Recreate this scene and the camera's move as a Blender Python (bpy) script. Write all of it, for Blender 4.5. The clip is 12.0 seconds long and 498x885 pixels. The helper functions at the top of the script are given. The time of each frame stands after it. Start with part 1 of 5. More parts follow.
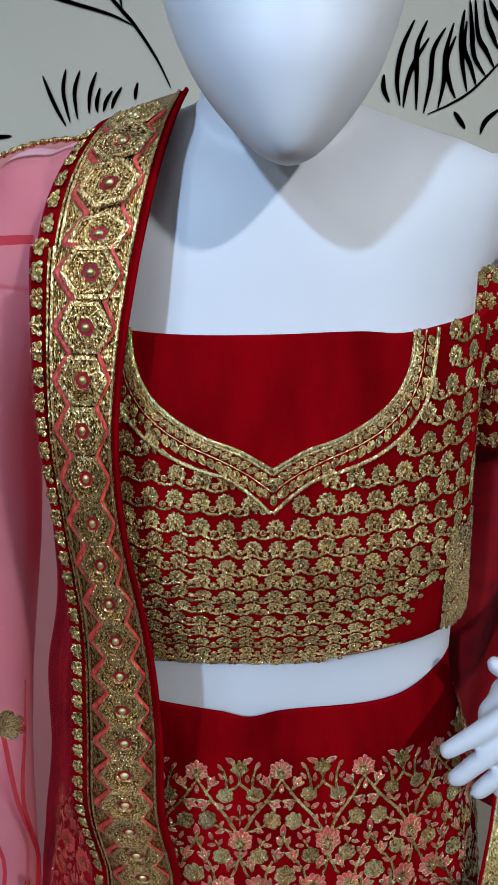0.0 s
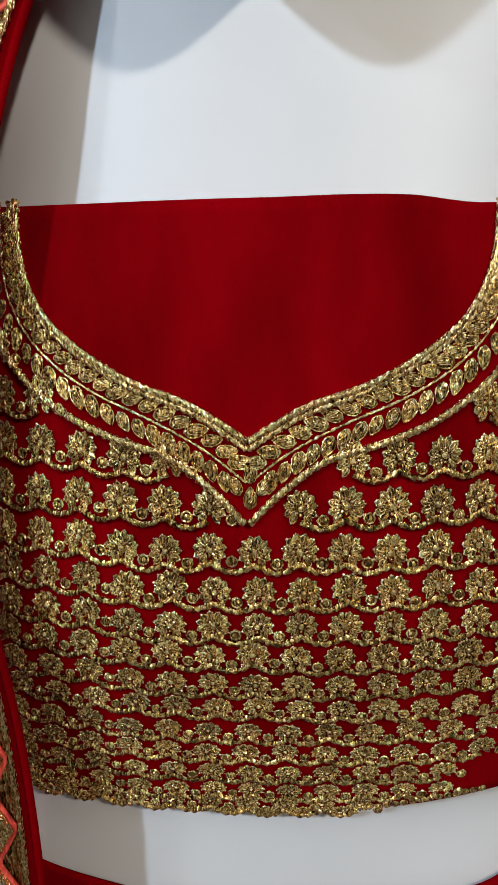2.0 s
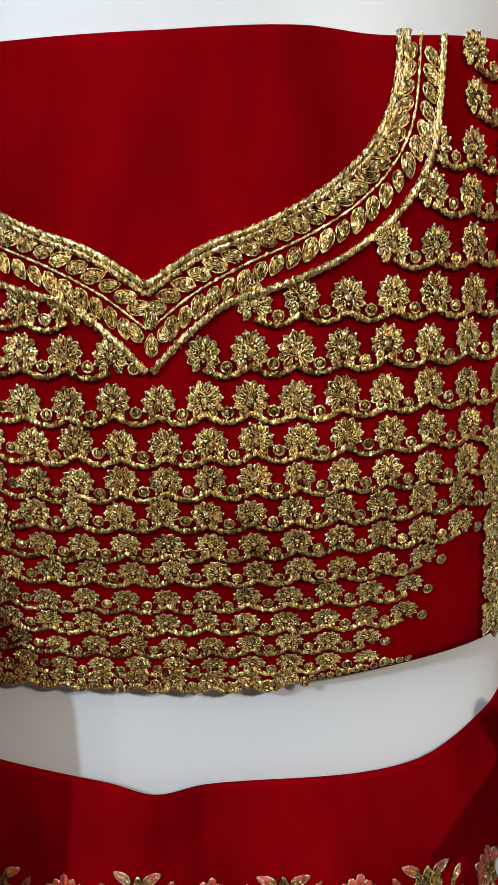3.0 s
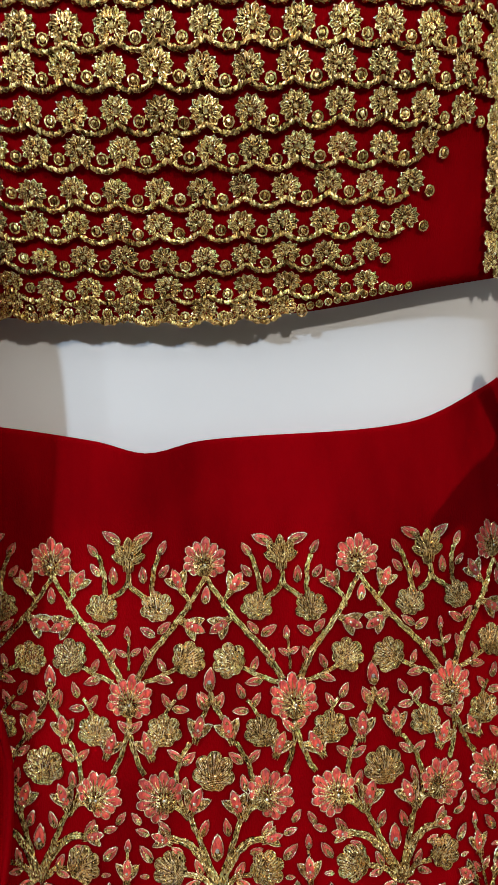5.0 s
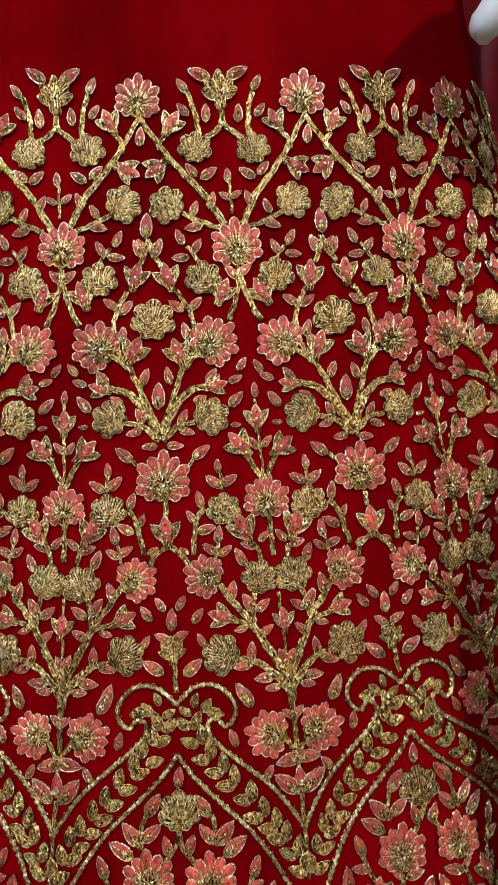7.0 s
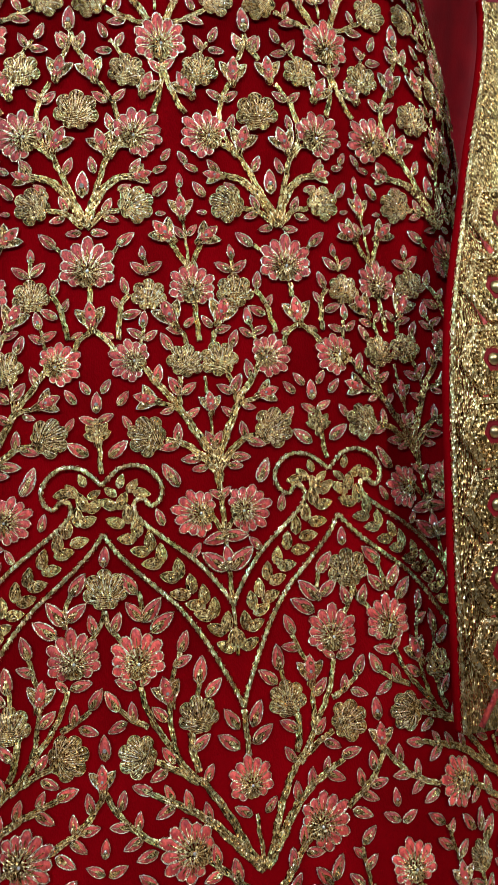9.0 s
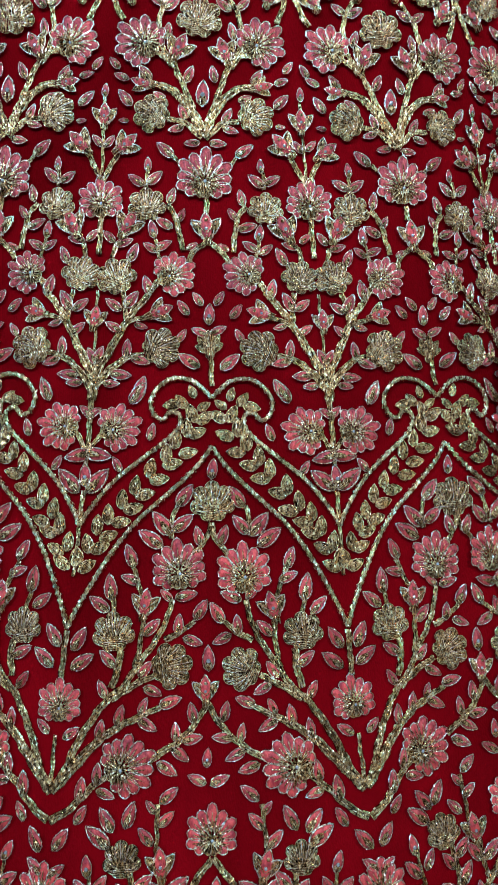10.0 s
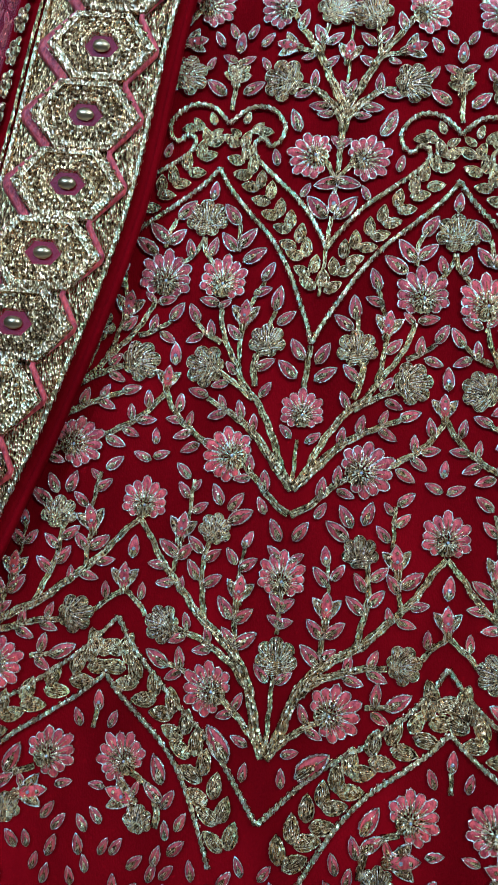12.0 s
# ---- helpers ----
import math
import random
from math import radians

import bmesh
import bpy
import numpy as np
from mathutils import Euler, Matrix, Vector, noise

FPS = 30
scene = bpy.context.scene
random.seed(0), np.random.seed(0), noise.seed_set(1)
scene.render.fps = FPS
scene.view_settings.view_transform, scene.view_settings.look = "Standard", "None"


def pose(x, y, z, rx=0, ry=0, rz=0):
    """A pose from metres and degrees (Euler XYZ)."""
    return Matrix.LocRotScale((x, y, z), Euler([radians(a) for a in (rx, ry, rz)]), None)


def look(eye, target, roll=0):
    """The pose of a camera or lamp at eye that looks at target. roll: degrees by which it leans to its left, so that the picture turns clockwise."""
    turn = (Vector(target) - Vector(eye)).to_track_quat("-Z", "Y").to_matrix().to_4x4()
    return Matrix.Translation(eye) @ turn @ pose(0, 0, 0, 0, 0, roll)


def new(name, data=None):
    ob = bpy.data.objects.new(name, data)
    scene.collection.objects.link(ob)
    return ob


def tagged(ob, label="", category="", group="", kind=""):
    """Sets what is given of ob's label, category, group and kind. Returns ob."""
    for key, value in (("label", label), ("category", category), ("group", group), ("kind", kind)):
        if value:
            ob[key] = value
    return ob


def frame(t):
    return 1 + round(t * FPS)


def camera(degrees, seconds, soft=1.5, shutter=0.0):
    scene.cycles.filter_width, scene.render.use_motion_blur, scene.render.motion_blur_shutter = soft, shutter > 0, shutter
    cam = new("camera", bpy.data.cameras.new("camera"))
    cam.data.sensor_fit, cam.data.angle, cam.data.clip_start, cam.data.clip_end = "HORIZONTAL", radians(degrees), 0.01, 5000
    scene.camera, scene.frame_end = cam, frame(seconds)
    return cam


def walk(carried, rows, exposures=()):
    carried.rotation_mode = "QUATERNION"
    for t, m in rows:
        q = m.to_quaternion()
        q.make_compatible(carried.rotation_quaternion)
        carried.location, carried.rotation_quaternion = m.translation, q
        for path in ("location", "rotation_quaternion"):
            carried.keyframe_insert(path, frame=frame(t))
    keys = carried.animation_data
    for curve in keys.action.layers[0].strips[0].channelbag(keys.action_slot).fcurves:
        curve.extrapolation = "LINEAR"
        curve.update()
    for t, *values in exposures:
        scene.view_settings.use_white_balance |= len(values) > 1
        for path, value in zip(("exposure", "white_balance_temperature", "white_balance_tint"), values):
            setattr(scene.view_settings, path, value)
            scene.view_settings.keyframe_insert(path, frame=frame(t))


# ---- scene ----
cam = camera(44.0, 12.0)

PATH = [
    (0, (-0.029, -0.363, 1.408), (0.043, 1.517, 0.729), 0.4),
    (0.5, (-0.021, -0.3, 1.414), (-0.016, 1.632, 0.895), 0.2),
    (1, (-0.008, -0.253, 1.367), (-0.016, 1.699, 0.931), -0.2),
    (1.5, (0.005, -0.226, 1.346), (-0.035, 1.738, 0.967), 0.3),
    (2, (0.008, -0.217, 1.295), (-0.062, 1.753, 0.961), 0.4),
    (2.5, (0.023, -0.217, 1.265), (-0.064, 1.75, 0.914), 0.0),
    (3, (0.04, -0.221, 1.245), (-0.007, 1.743, 0.872), -0.7),
    (3.2, (0.042, -0.223, 1.236), (0.038, 1.737, 0.835), -0.9),
    (4.8, (0.033, -0.239, 1.11), (0.049, 1.724, 0.725), -0.2),
    (5, (0.034, -0.241, 1.087), (0.037, 1.722, 0.703), -0.5),
    (5.5, (0.032, -0.244, 1.035), (0.039, 1.709, 0.605), -0.8),
    (6, (0.035, -0.251, 0.983), (0.049, 1.697, 0.53), -1.1),
    (6.5, (0.041, -0.257, 0.939), (0.061, 1.684, 0.458), -1.2),
    (7, (0.054, -0.264, 0.905), (0.069, 1.675, 0.415), -1.7),
    (7.5, (0.075, -0.271, 0.88), (0.083, 1.664, 0.375), -2.5),
    (7.7, (0.08, -0.274, 0.872), (0.093, 1.66, 0.364), -2.6),
    (9.3, (0.06, -0.288, 0.798), (0.208, 1.66, 0.367), -1.4),
    (9.5, (0.054, -0.288, 0.79), (0.201, 1.658, 0.352), -0.9),
    (10, (0.025, -0.288, 0.782), (0.133, 1.655, 0.323), 1.0),
    (10.5, (0.0, -0.291, 0.772), (0.07, 1.651, 0.299), 2.3),
    (11, (-0.021, -0.297, 0.753), (-0.034, 1.64, 0.256), 3.2),
    (11.5, (-0.041, -0.306, 0.719), (-0.069, 1.622, 0.186), 4.2),
    (12, (-0.049, -0.318, 0.688), (-0.065, 1.606, 0.14), 4.2),
]
walk(cam, [(t, look(eye, target, roll)) for t, eye, target, roll in PATH],
     [(0.0, -0.2, 5000, 10), (0.3, -0.2, 5200, 10), (0.8, -0.2, 6000, 10), (1.5, -0.2, 6000, 10), (3.2, 0.0, 6000, 10), (5.0, 0.1, 6000, 10),
      (7.5, -0.1, 5800, 11), (9.3, -0.12, 5000, 11), (10.0, -0.17, 4250, 11), (12.0, -0.17, 3850, 10)])

# ---------------------------------------------------------------- light and room
world = bpy.data.worlds.new("world")
scene.world = world
world.use_nodes = True
world.node_tree.nodes["Background"].inputs[0].default_value = (0.9, 0.92, 1.0, 1)
world.node_tree.nodes["Background"].inputs[1].default_value = 0.15


def lamp(name, eye, target, watts, colour, size, spread=60):
    data = bpy.data.lights.new(name, "SPOT")
    data.energy, data.color, data.shadow_soft_size = watts, colour, size
    data.spot_size, data.spot_blend = radians(spread), 0.6
    ob = new(name, data)
    ob.matrix_world = look(eye, target)
    return ob


LAMPS = (
    ("lamp_cool", (-1.12, -1.75, 2.55), (0, 0, 0.70), 150, (0.74, 0.87, 1.0)),
    ("lamp_warm", (1.08, -1.75, 2.55), (0, 0, 0.70), 150, (1.0, 0.88, 0.72)),
    ("lamp_side", (-1.75, -1.70, 2.62), (0, 0, 0.70), 43, (0.92, 0.95, 1.0)),
)
for lamp_name, eye, target, watts, colour in LAMPS:
    lamp(lamp_name, eye, target, watts, colour, 0.055)


# ---------------------------------------------------------------- materials
def material(name, colour, rough=0.5, metal=0.0, colour2=None, scale=80.0, bump=0.0, bump_scale=600.0, sheen=0.0,
             fine="noise", spec=0.5, stretch=(1, 1, 1), vary=0.0):
    m = bpy.data.materials.new(name)
    m.use_nodes = True
    nt = m.node_tree
    n, l = nt.nodes, nt.links
    b = n["Principled BSDF"]
    b.inputs["Roughness"].default_value, b.inputs["Metallic"].default_value = rough, metal
    b.inputs["Specular IOR Level"].default_value = spec
    b.inputs["Base Color"].default_value = (*colour, 1)
    tc = n.new("ShaderNodeNewGeometry")
    mp = n.new("ShaderNodeMapping")
    mp.inputs["Scale"].default_value = stretch
    l.new(tc.outputs["Position"], mp.inputs[0])
    if colour2:
        t = n.new("ShaderNodeTexNoise")
        t.inputs["Scale"].default_value, t.inputs["Detail"].default_value = scale, 4
        l.new(mp.outputs[0], t.inputs["Vector"])
        r = n.new("ShaderNodeValToRGB")
        r.color_ramp.elements[0].position, r.color_ramp.elements[1].position = 0.35, 0.65
        r.color_ramp.elements[0].color, r.color_ramp.elements[1].color = (*colour, 1), (*colour2, 1)
        l.new(t.outputs[0], r.inputs[0])
        last = r.outputs[0]
        if vary:
            info = n.new("ShaderNodeObjectInfo")
            hsv = n.new("ShaderNodeHueSaturation")
            rng = n.new("ShaderNodeMapRange")
            rng.inputs["To Min"].default_value, rng.inputs["To Max"].default_value = 1 - vary, 1 + vary
            l.new(info.outputs["Random"], rng.inputs["Value"])
            l.new(rng.outputs[0], hsv.inputs["Value"])
            l.new(last, hsv.inputs["Color"])
            last = hsv.outputs[0]
        l.new(last, b.inputs["Base Color"])
    if bump:
        if fine == "cells":
            t = n.new("ShaderNodeTexVoronoi")
            t.inputs["Scale"].default_value = bump_scale
            l.new(mp.outputs[0], t.inputs["Vector"])
            h = t.outputs["Distance"]
        else:
            t = n.new("ShaderNodeTexNoise")
            t.inputs["Scale"].default_value, t.inputs["Detail"].default_value = bump_scale, 3
            l.new(mp.outputs[0], t.inputs["Vector"])
            h = t.outputs[0]
        bp = n.new("ShaderNodeBump")
        bp.inputs["Strength"].default_value, bp.inputs["Distance"].default_value = bump, 0.001
        l.new(h, bp.inputs["Height"])
        l.new(bp.outputs[0], b.inputs["Normal"])
    if sheen:
        b.inputs["Sheen Weight"].default_value, b.inputs["Sheen Roughness"].default_value = sheen, 0.4
        b.inputs["Sheen Tint"].default_value = (1, 0.02, 0.03, 1)
    return m


def thread(name, low, mid, high, rough, scale, depth, vary):
    """Metal thread: small stitches, each with its own tilt and brightness."""
    m = material(name, mid, rough, 1.0)
    n, l = m.node_tree.nodes, m.node_tree.links
    b = n["Principled BSDF"]
    geo = n.new("ShaderNodeNewGeometry")
    cells = n.new("ShaderNodeTexVoronoi")
    cells.inputs["Scale"].default_value = scale
    lay = n.new("ShaderNodeMapping")
    lay.inputs["Scale"].default_value = (1, 1, 0.38)
    l.new(geo.outputs["Position"], lay.inputs[0])
    l.new(lay.outputs[0], cells.inputs["Vector"])
    split = n.new("ShaderNodeSeparateColor")
    l.new(cells.outputs["Color"], split.inputs[0])
    ramp = n.new("ShaderNodeValToRGB")
    ramp.color_ramp.elements[0].color, ramp.color_ramp.elements[1].color = (*low, 1), (*high, 1)
    ramp.color_ramp.elements.new(0.55).color = (*mid, 1)
    l.new(split.outputs[0], ramp.inputs[0])
    info = n.new("ShaderNodeObjectInfo")
    rng = n.new("ShaderNodeMapRange")
    rng.inputs["To Min"].default_value, rng.inputs["To Max"].default_value = 1 - vary, 1 + vary
    l.new(info.outputs["Random"], rng.inputs["Value"])
    hsv = n.new("ShaderNodeHueSaturation")
    l.new(rng.outputs[0], hsv.inputs["Value"])
    l.new(ramp.outputs[0], hsv.inputs["Color"])
    l.new(hsv.outputs[0], b.inputs["Base Color"])
    noise_tex = n.new("ShaderNodeTexNoise")
    noise_tex.inputs["Scale"].default_value, noise_tex.inputs["Detail"].default_value = scale * 0.55, 2
    l.new(lay.outputs[0], noise_tex.inputs["Vector"])
    add = n.new("ShaderNodeMath")
    add.operation = "MULTIPLY_ADD"
    add.inputs[1].default_value = 1.6
    l.new(noise_tex.outputs[0], add.inputs[0])
    l.new(cells.outputs["Distance"], add.inputs[2])
    bp = n.new("ShaderNodeBump")
    bp.inputs["Strength"].default_value, bp.inputs["Distance"].default_value = 1.0, depth
    l.new(add.outputs[0], bp.inputs["Height"])
    l.new(bp.outputs[0], b.inputs["Normal"])
    return m


GOLD = thread("gold_thread", (0.14, 0.080, 0.020), (0.68, 0.43, 0.135), (1.0, 0.78, 0.35), 0.25, 1100, 0.0008, 0.2)
GOLD_LIGHT = thread("gold_cord", (0.30, 0.18, 0.055), (0.93, 0.63, 0.25), (1.0, 0.86, 0.50), 0.22, 1500, 0.0005, 0.12)
RIM = thread("pale_couched_cord", (0.55, 0.32, 0.17), (1.0, 0.74, 0.47), (1.0, 0.90, 0.70), 0.27, 1700, 0.0004, 0.1)
PINK = material("coral_silk_thread", (0.68, 0.080, 0.045), 0.45, 0.0, (0.28, 0.014, 0.012), 700, 0.8, 1400, vary=0.2, stretch=(1, 1, 0.3))
VELVET = material("red_velvet", (0.200, 0.0002, 0.0022), 0.95, 0.0, (0.114, 0.0001, 0.0013), 26, 0.3, 1500, sheen=0.06, spec=0.0, stretch=(1, 1, 0.35))
SATIN = material("red_piping_cloth", (0.20, 0.0004, 0.004), 0.55, 0.0, (0.14, 0.0, 0.003), 60, 0.3, 900, spec=0.25)
WHITE = material("glossy_white_paint", (0.63, 0.63, 0.625), 0.5, 0.0, (0.60, 0.60, 0.595), 9, 0.02, 60, spec=0.4)
CRYSTAL = material("crystal_bead", (0.85, 0.80, 0.70), 0.05, 0.85)
PEARL = material("pearl_bead", (0.62, 0.46, 0.20), 0.28, 1.0)
WALL = material("cream_wallpaper", (0.46, 0.42, 0.31), 0.8, 0.0, (0.40, 0.365, 0.27), 2.2, 0.1, 220)
INK = material("black_mural_paint", (0.020, 0.022, 0.021), 0.6, 0.0, (0.040, 0.042, 0.040), 30)
FLOOR = material("grey_floor_tile", (0.30, 0.28, 0.26), 0.4, 0.0, (0.24, 0.23, 0.21), 6, 0.05, 90)
CEIL = material("white_ceiling_paint", (0.75, 0.74, 0.72), 0.9, 0.0, (0.71, 0.70, 0.68), 3)


def net_material():
    m = bpy.data.materials.new("sheer_red_net")
    m.use_nodes = True
    n, l = m.node_tree.nodes, m.node_tree.links
    b = n["Principled BSDF"]
    b.inputs["Base Color"].default_value = (0.42, 0.006, 0.02, 1)
    b.inputs["Roughness"].default_value = 0.6
    clear = n.new("ShaderNodeBsdfTransparent")
    clear.inputs[0].default_value = (1.0, 0.62, 0.64, 1)
    mix = n.new("ShaderNodeMixShader")
    tex = n.new("ShaderNodeTexNoise")
    tex.inputs["Scale"].default_value = 16
    rng = n.new("ShaderNodeMapRange")
    rng.inputs["To Min"].default_value, rng.inputs["To Max"].default_value = 0.10, 0.34
    l.new(tex.outputs[0], rng.inputs["Value"])
    l.new(rng.outputs[0], mix.inputs[0])
    l.new(clear.outputs[0], mix.inputs[1])
    l.new(b.outputs[0], mix.inputs[2])
    l.new(mix.outputs[0], n["Material Output"].inputs["Surface"])
    return m


NET = net_material()


# ---------------------------------------------------------------- mesh helpers
def finish(name, bm, mats, parent=None, label="", smooth=True):
    me = bpy.data.meshes.new(name)
    if smooth:
        for f in bm.faces:
            f.smooth = True
    bm.to_mesh(me)
    bm.free()
    for m in mats if isinstance(mats, (list, tuple)) else [mats]:
        me.materials.append(m)
    ob = new(name, me)
    ob.parent = parent
    return tagged(ob, label)


part = finish


def thing(name, label, category, kind="", group="", at=(0, 0, 0)):
    ob = new(name)
    ob.location = at
    return tagged(ob, label, category, group, kind)


def box(bm, x0, x1, y0, y1, z0, z1, mat=0):
    v = [bm.verts.new((x, y, z)) for x in (x0, x1) for y in (y0, y1) for z in (z0, z1)]
    for q in ((0, 1, 3, 2), (4, 6, 7, 5), (0, 4, 5, 1), (2, 3, 7, 6), (0, 2, 6, 4), (1, 5, 7, 3)):
        bm.faces.new([v[i] for i in q]).material_index = mat


def grid(bm, f, nu, nv, closed=False, mat=0):
    rows = [[bm.verts.new(f(i / nu, j / nv)) for i in range(nu if closed else nu + 1)] for j in range(nv + 1)]
    for j in range(nv):
        for i in range(nu):
            k = (i + 1) % nu if closed else i + 1
            bm.faces.new((rows[j][i], rows[j][k], rows[j + 1][k], rows[j + 1][i])).material_index = mat
    return rows


def smoothstep(x):
    x = min(1.0, max(0.0, x))
    return x * x * (3 - 2 * x)


def interp(z, *pairs):
    """Piecewise smooth value at z from (z, value) pairs in rising order."""
    zs = [p[0] for p in pairs]
    vs = [p[1] for p in pairs]
    if z <= zs[0]:
        return vs[0]
    for i in range(len(zs) - 1):
        if z <= zs[i + 1]:
            h = zs[i + 1] - zs[i]
            t = (z - zs[i]) / h
            s0 = (vs[i + 1] - vs[i - 1]) / (zs[i + 1] - zs[i - 1]) if i else (vs[1] - vs[0]) / h
            s1 = (vs[i + 2] - vs[i]) / (zs[i + 2] - zs[i]) if i + 2 < len(zs) else (vs[-1] - vs[-2]) / h
            return ((2 * t ** 3 - 3 * t * t + 1) * vs[i] + (t ** 3 - 2 * t * t + t) * h * s0
                    + (3 * t * t - 2 * t ** 3) * vs[i + 1] + (t ** 3 - t * t) * h * s1)
    return vs[-1]


def spline(pts, per=8):
    """Smooth path through the points."""
    p = [Vector(q) for q in pts]
    out = []
    for i in range(len(p) - 1):
        a, b, c, d = p[max(i - 1, 0)], p[i], p[i + 1], p[min(i + 2, len(p) - 1)]
        for k in range(per):
            t = k / per
            out.append(0.5 * (2 * b + (c - a) * t + (2 * a - 5 * b + 4 * c - d) * t * t + (3 * b - a - 3 * c + d) * t ** 3))
    out.append(p[-1])
    return out


def resample(path, step):
    out, left = [path[0]], step
    for a, b in zip(path, path[1:]):
        d = (b - a).length
        while d >= left > 0:
            a = a + (b - a) * (left / d)
            out.append(a)
            d -= left
            left = step
        left -= d
    return out


def tube(bm, path, radius, sides=6, mat=0, twist=0.0, flat=1.0, up=None, closed=False, caps=True):
    """A tube along path. twist: depth of rope grooves. flat: height over width, with up the way of the height."""
    n = len(path)
    rings = []
    for i, c in enumerate(path):
        a = path[(i - 1) % n] if closed else path[max(i - 1, 0)]
        b = path[(i + 1) % n] if closed else path[min(i + 1, n - 1)]
        t = (b - a).normalized()
        u = up(i) if callable(up) else (up if up is not None else Vector((0, -1, 0)))
        side = t.cross(u)
        side = side.normalized() if side.length > 1e-6 else t.orthogonal().normalized()
        u = side.cross(t)
        r = radius(i / max(n - 1, 1)) if callable(radius) else radius
        ring = []
        for k in range(sides):
            w = 2 * math.pi * k / sides
            rr = r * (1 + twist * math.sin(2 * w + i * 1.6)) if twist else r
            ring.append(bm.verts.new(c + side * (rr * math.cos(w)) + u * (rr * flat * math.sin(w))))
        rings.append(ring)
    for i in range(n if closed else n - 1):
        r0, r1 = rings[i], rings[(i + 1) % n]
        for k in range(sides):
            bm.faces.new((r0[k], r0[(k + 1) % sides], r1[(k + 1) % sides], r1[k])).material_index = mat
    if caps and not closed:
        bm.faces.new(rings[0][::-1]).material_index = mat
        bm.faces.new(rings[-1]).material_index = mat


def dome(bm, loop, height, mat=0, base=0.0):
    """A low cushion over a flat outline in x, y, rising along z."""
    c = sum(loop, Vector()) / len(loop)
    outer = [bm.verts.new((p.x, p.y, base)) for p in loop]
    inner = [bm.verts.new((c.x + (p.x - c.x) * 0.62, c.y + (p.y - c.y) * 0.62, base + height * 0.8)) for p in loop]
    top = bm.verts.new((c.x, c.y, base + height))
    for i in range(len(loop)):
        j = (i + 1) % len(loop)
        bm.faces.new((outer[i], outer[j], inner[j], inner[i])).material_index = mat
        bm.faces.new((inner[i], inner[j], top)).material_index = mat


def petal_loop(length, width, turn, start=0.0, n=10, point=0.35):
    """Outline of a petal that starts at start from the origin and points at turn degrees clockwise from up."""
    loop = []
    for k in range(n):
        w = 2 * math.pi * k / n
        along = (1 - math.cos(w)) / 2
        x = math.sin(w) * width / 2 * (1 - point * (along - 0.35))
        loop.append((x, start + along * length))
    c, s = math.cos(radians(turn)), math.sin(radians(turn))
    return [Vector((x * c + y * s, -x * s + y * c, 0)) for x, y in loop]


def bead(bm, x, y, r, z=0.0, mat=0, n=6):
    rows = []
    for j, (rr, h) in enumerate(((1.0, 0.15), (0.8, 0.65))):
        rows.append([bm.verts.new((x + r * rr * math.cos(2 * math.pi * (k + j / 2) / n), y + r * rr * math.sin(2 * math.pi * (k + j / 2) / n), z + r * h)) for k in range(n)])
    top = bm.verts.new((x, y, z + r * 0.9))
    for k in range(n):
        a, b = rows[0][k], rows[0][(k + 1) % n]
        c, d = rows[1][k], rows[1][(k + 1) % n]
        bm.faces.new((a, b, c)).material_index = mat
        bm.faces.new((b, d, c)).material_index = mat
        bm.faces.new((c, d, top)).material_index = mat


def rimmed(bm, loop, rim, fill_mat, rim_mat, height, plain=False):
    dome(bm, loop, height, fill_mat, 0.0002)
    fine = []
    for p, q in zip(loop, loop[1:] + loop[:1]):
        fine += [p] if plain else [p, (p + q) / 2]
    tube(bm, [p + Vector((0, 0, rim * (0.7 + 0.35 * (k % 2)))) for k, p in enumerate(fine)], rim, 3 if plain else 4, rim_mat, up=Vector((0, 0, 1)), closed=True)


# ---------------------------------------------------------------- room
bm = bmesh.new()
box(bm, -2.5, 2.5, -3, 0.60, -0.1, 0)
tagged(finish("floor", bm, FLOOR, smooth=False), "grey tiled shop floor", "floor", kind="structure")
bm = bmesh.new()
box(bm, -2.5, 2.5, -3, 0.60, 2.9, 3.0)
tagged(finish("ceiling", bm, CEIL, smooth=False), "plain white painted ceiling", "ceiling", kind="structure")
for wall_name, span in (("wall_north", (-2.5, 2.5, 0.46, 0.60)), ("wall_south", (-2.5, 2.5, -3.1, -3.0)),
                        ("wall_west", (-2.6, -2.5, -3.1, 0.60)), ("wall_east", (2.5, 2.6, -3.1, 0.60))):
    bm = bmesh.new()
    box(bm, *span, 0, 2.9)
    tagged(finish(wall_name, bm, WALL, smooth=False), "cream papered wall of the shop", "wall", kind="structure")


# unseen ceiling lights, added as room fill and for sparkle on the gold
def fill_downlight(eye):
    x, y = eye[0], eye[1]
    base = thing("ceiling_light", "small round white ceiling light, unseen, added for fill", "lamp", group="ceiling spotlights", at=(x, y, 2.9))
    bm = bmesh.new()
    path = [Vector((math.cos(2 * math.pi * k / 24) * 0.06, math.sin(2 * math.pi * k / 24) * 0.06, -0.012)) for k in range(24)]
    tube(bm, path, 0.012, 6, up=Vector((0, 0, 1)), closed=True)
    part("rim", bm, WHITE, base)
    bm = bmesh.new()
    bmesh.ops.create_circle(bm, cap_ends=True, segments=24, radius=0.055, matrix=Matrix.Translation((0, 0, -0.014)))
    part("lens", bm, GLOW, base, "glowing lens of the added fill light")


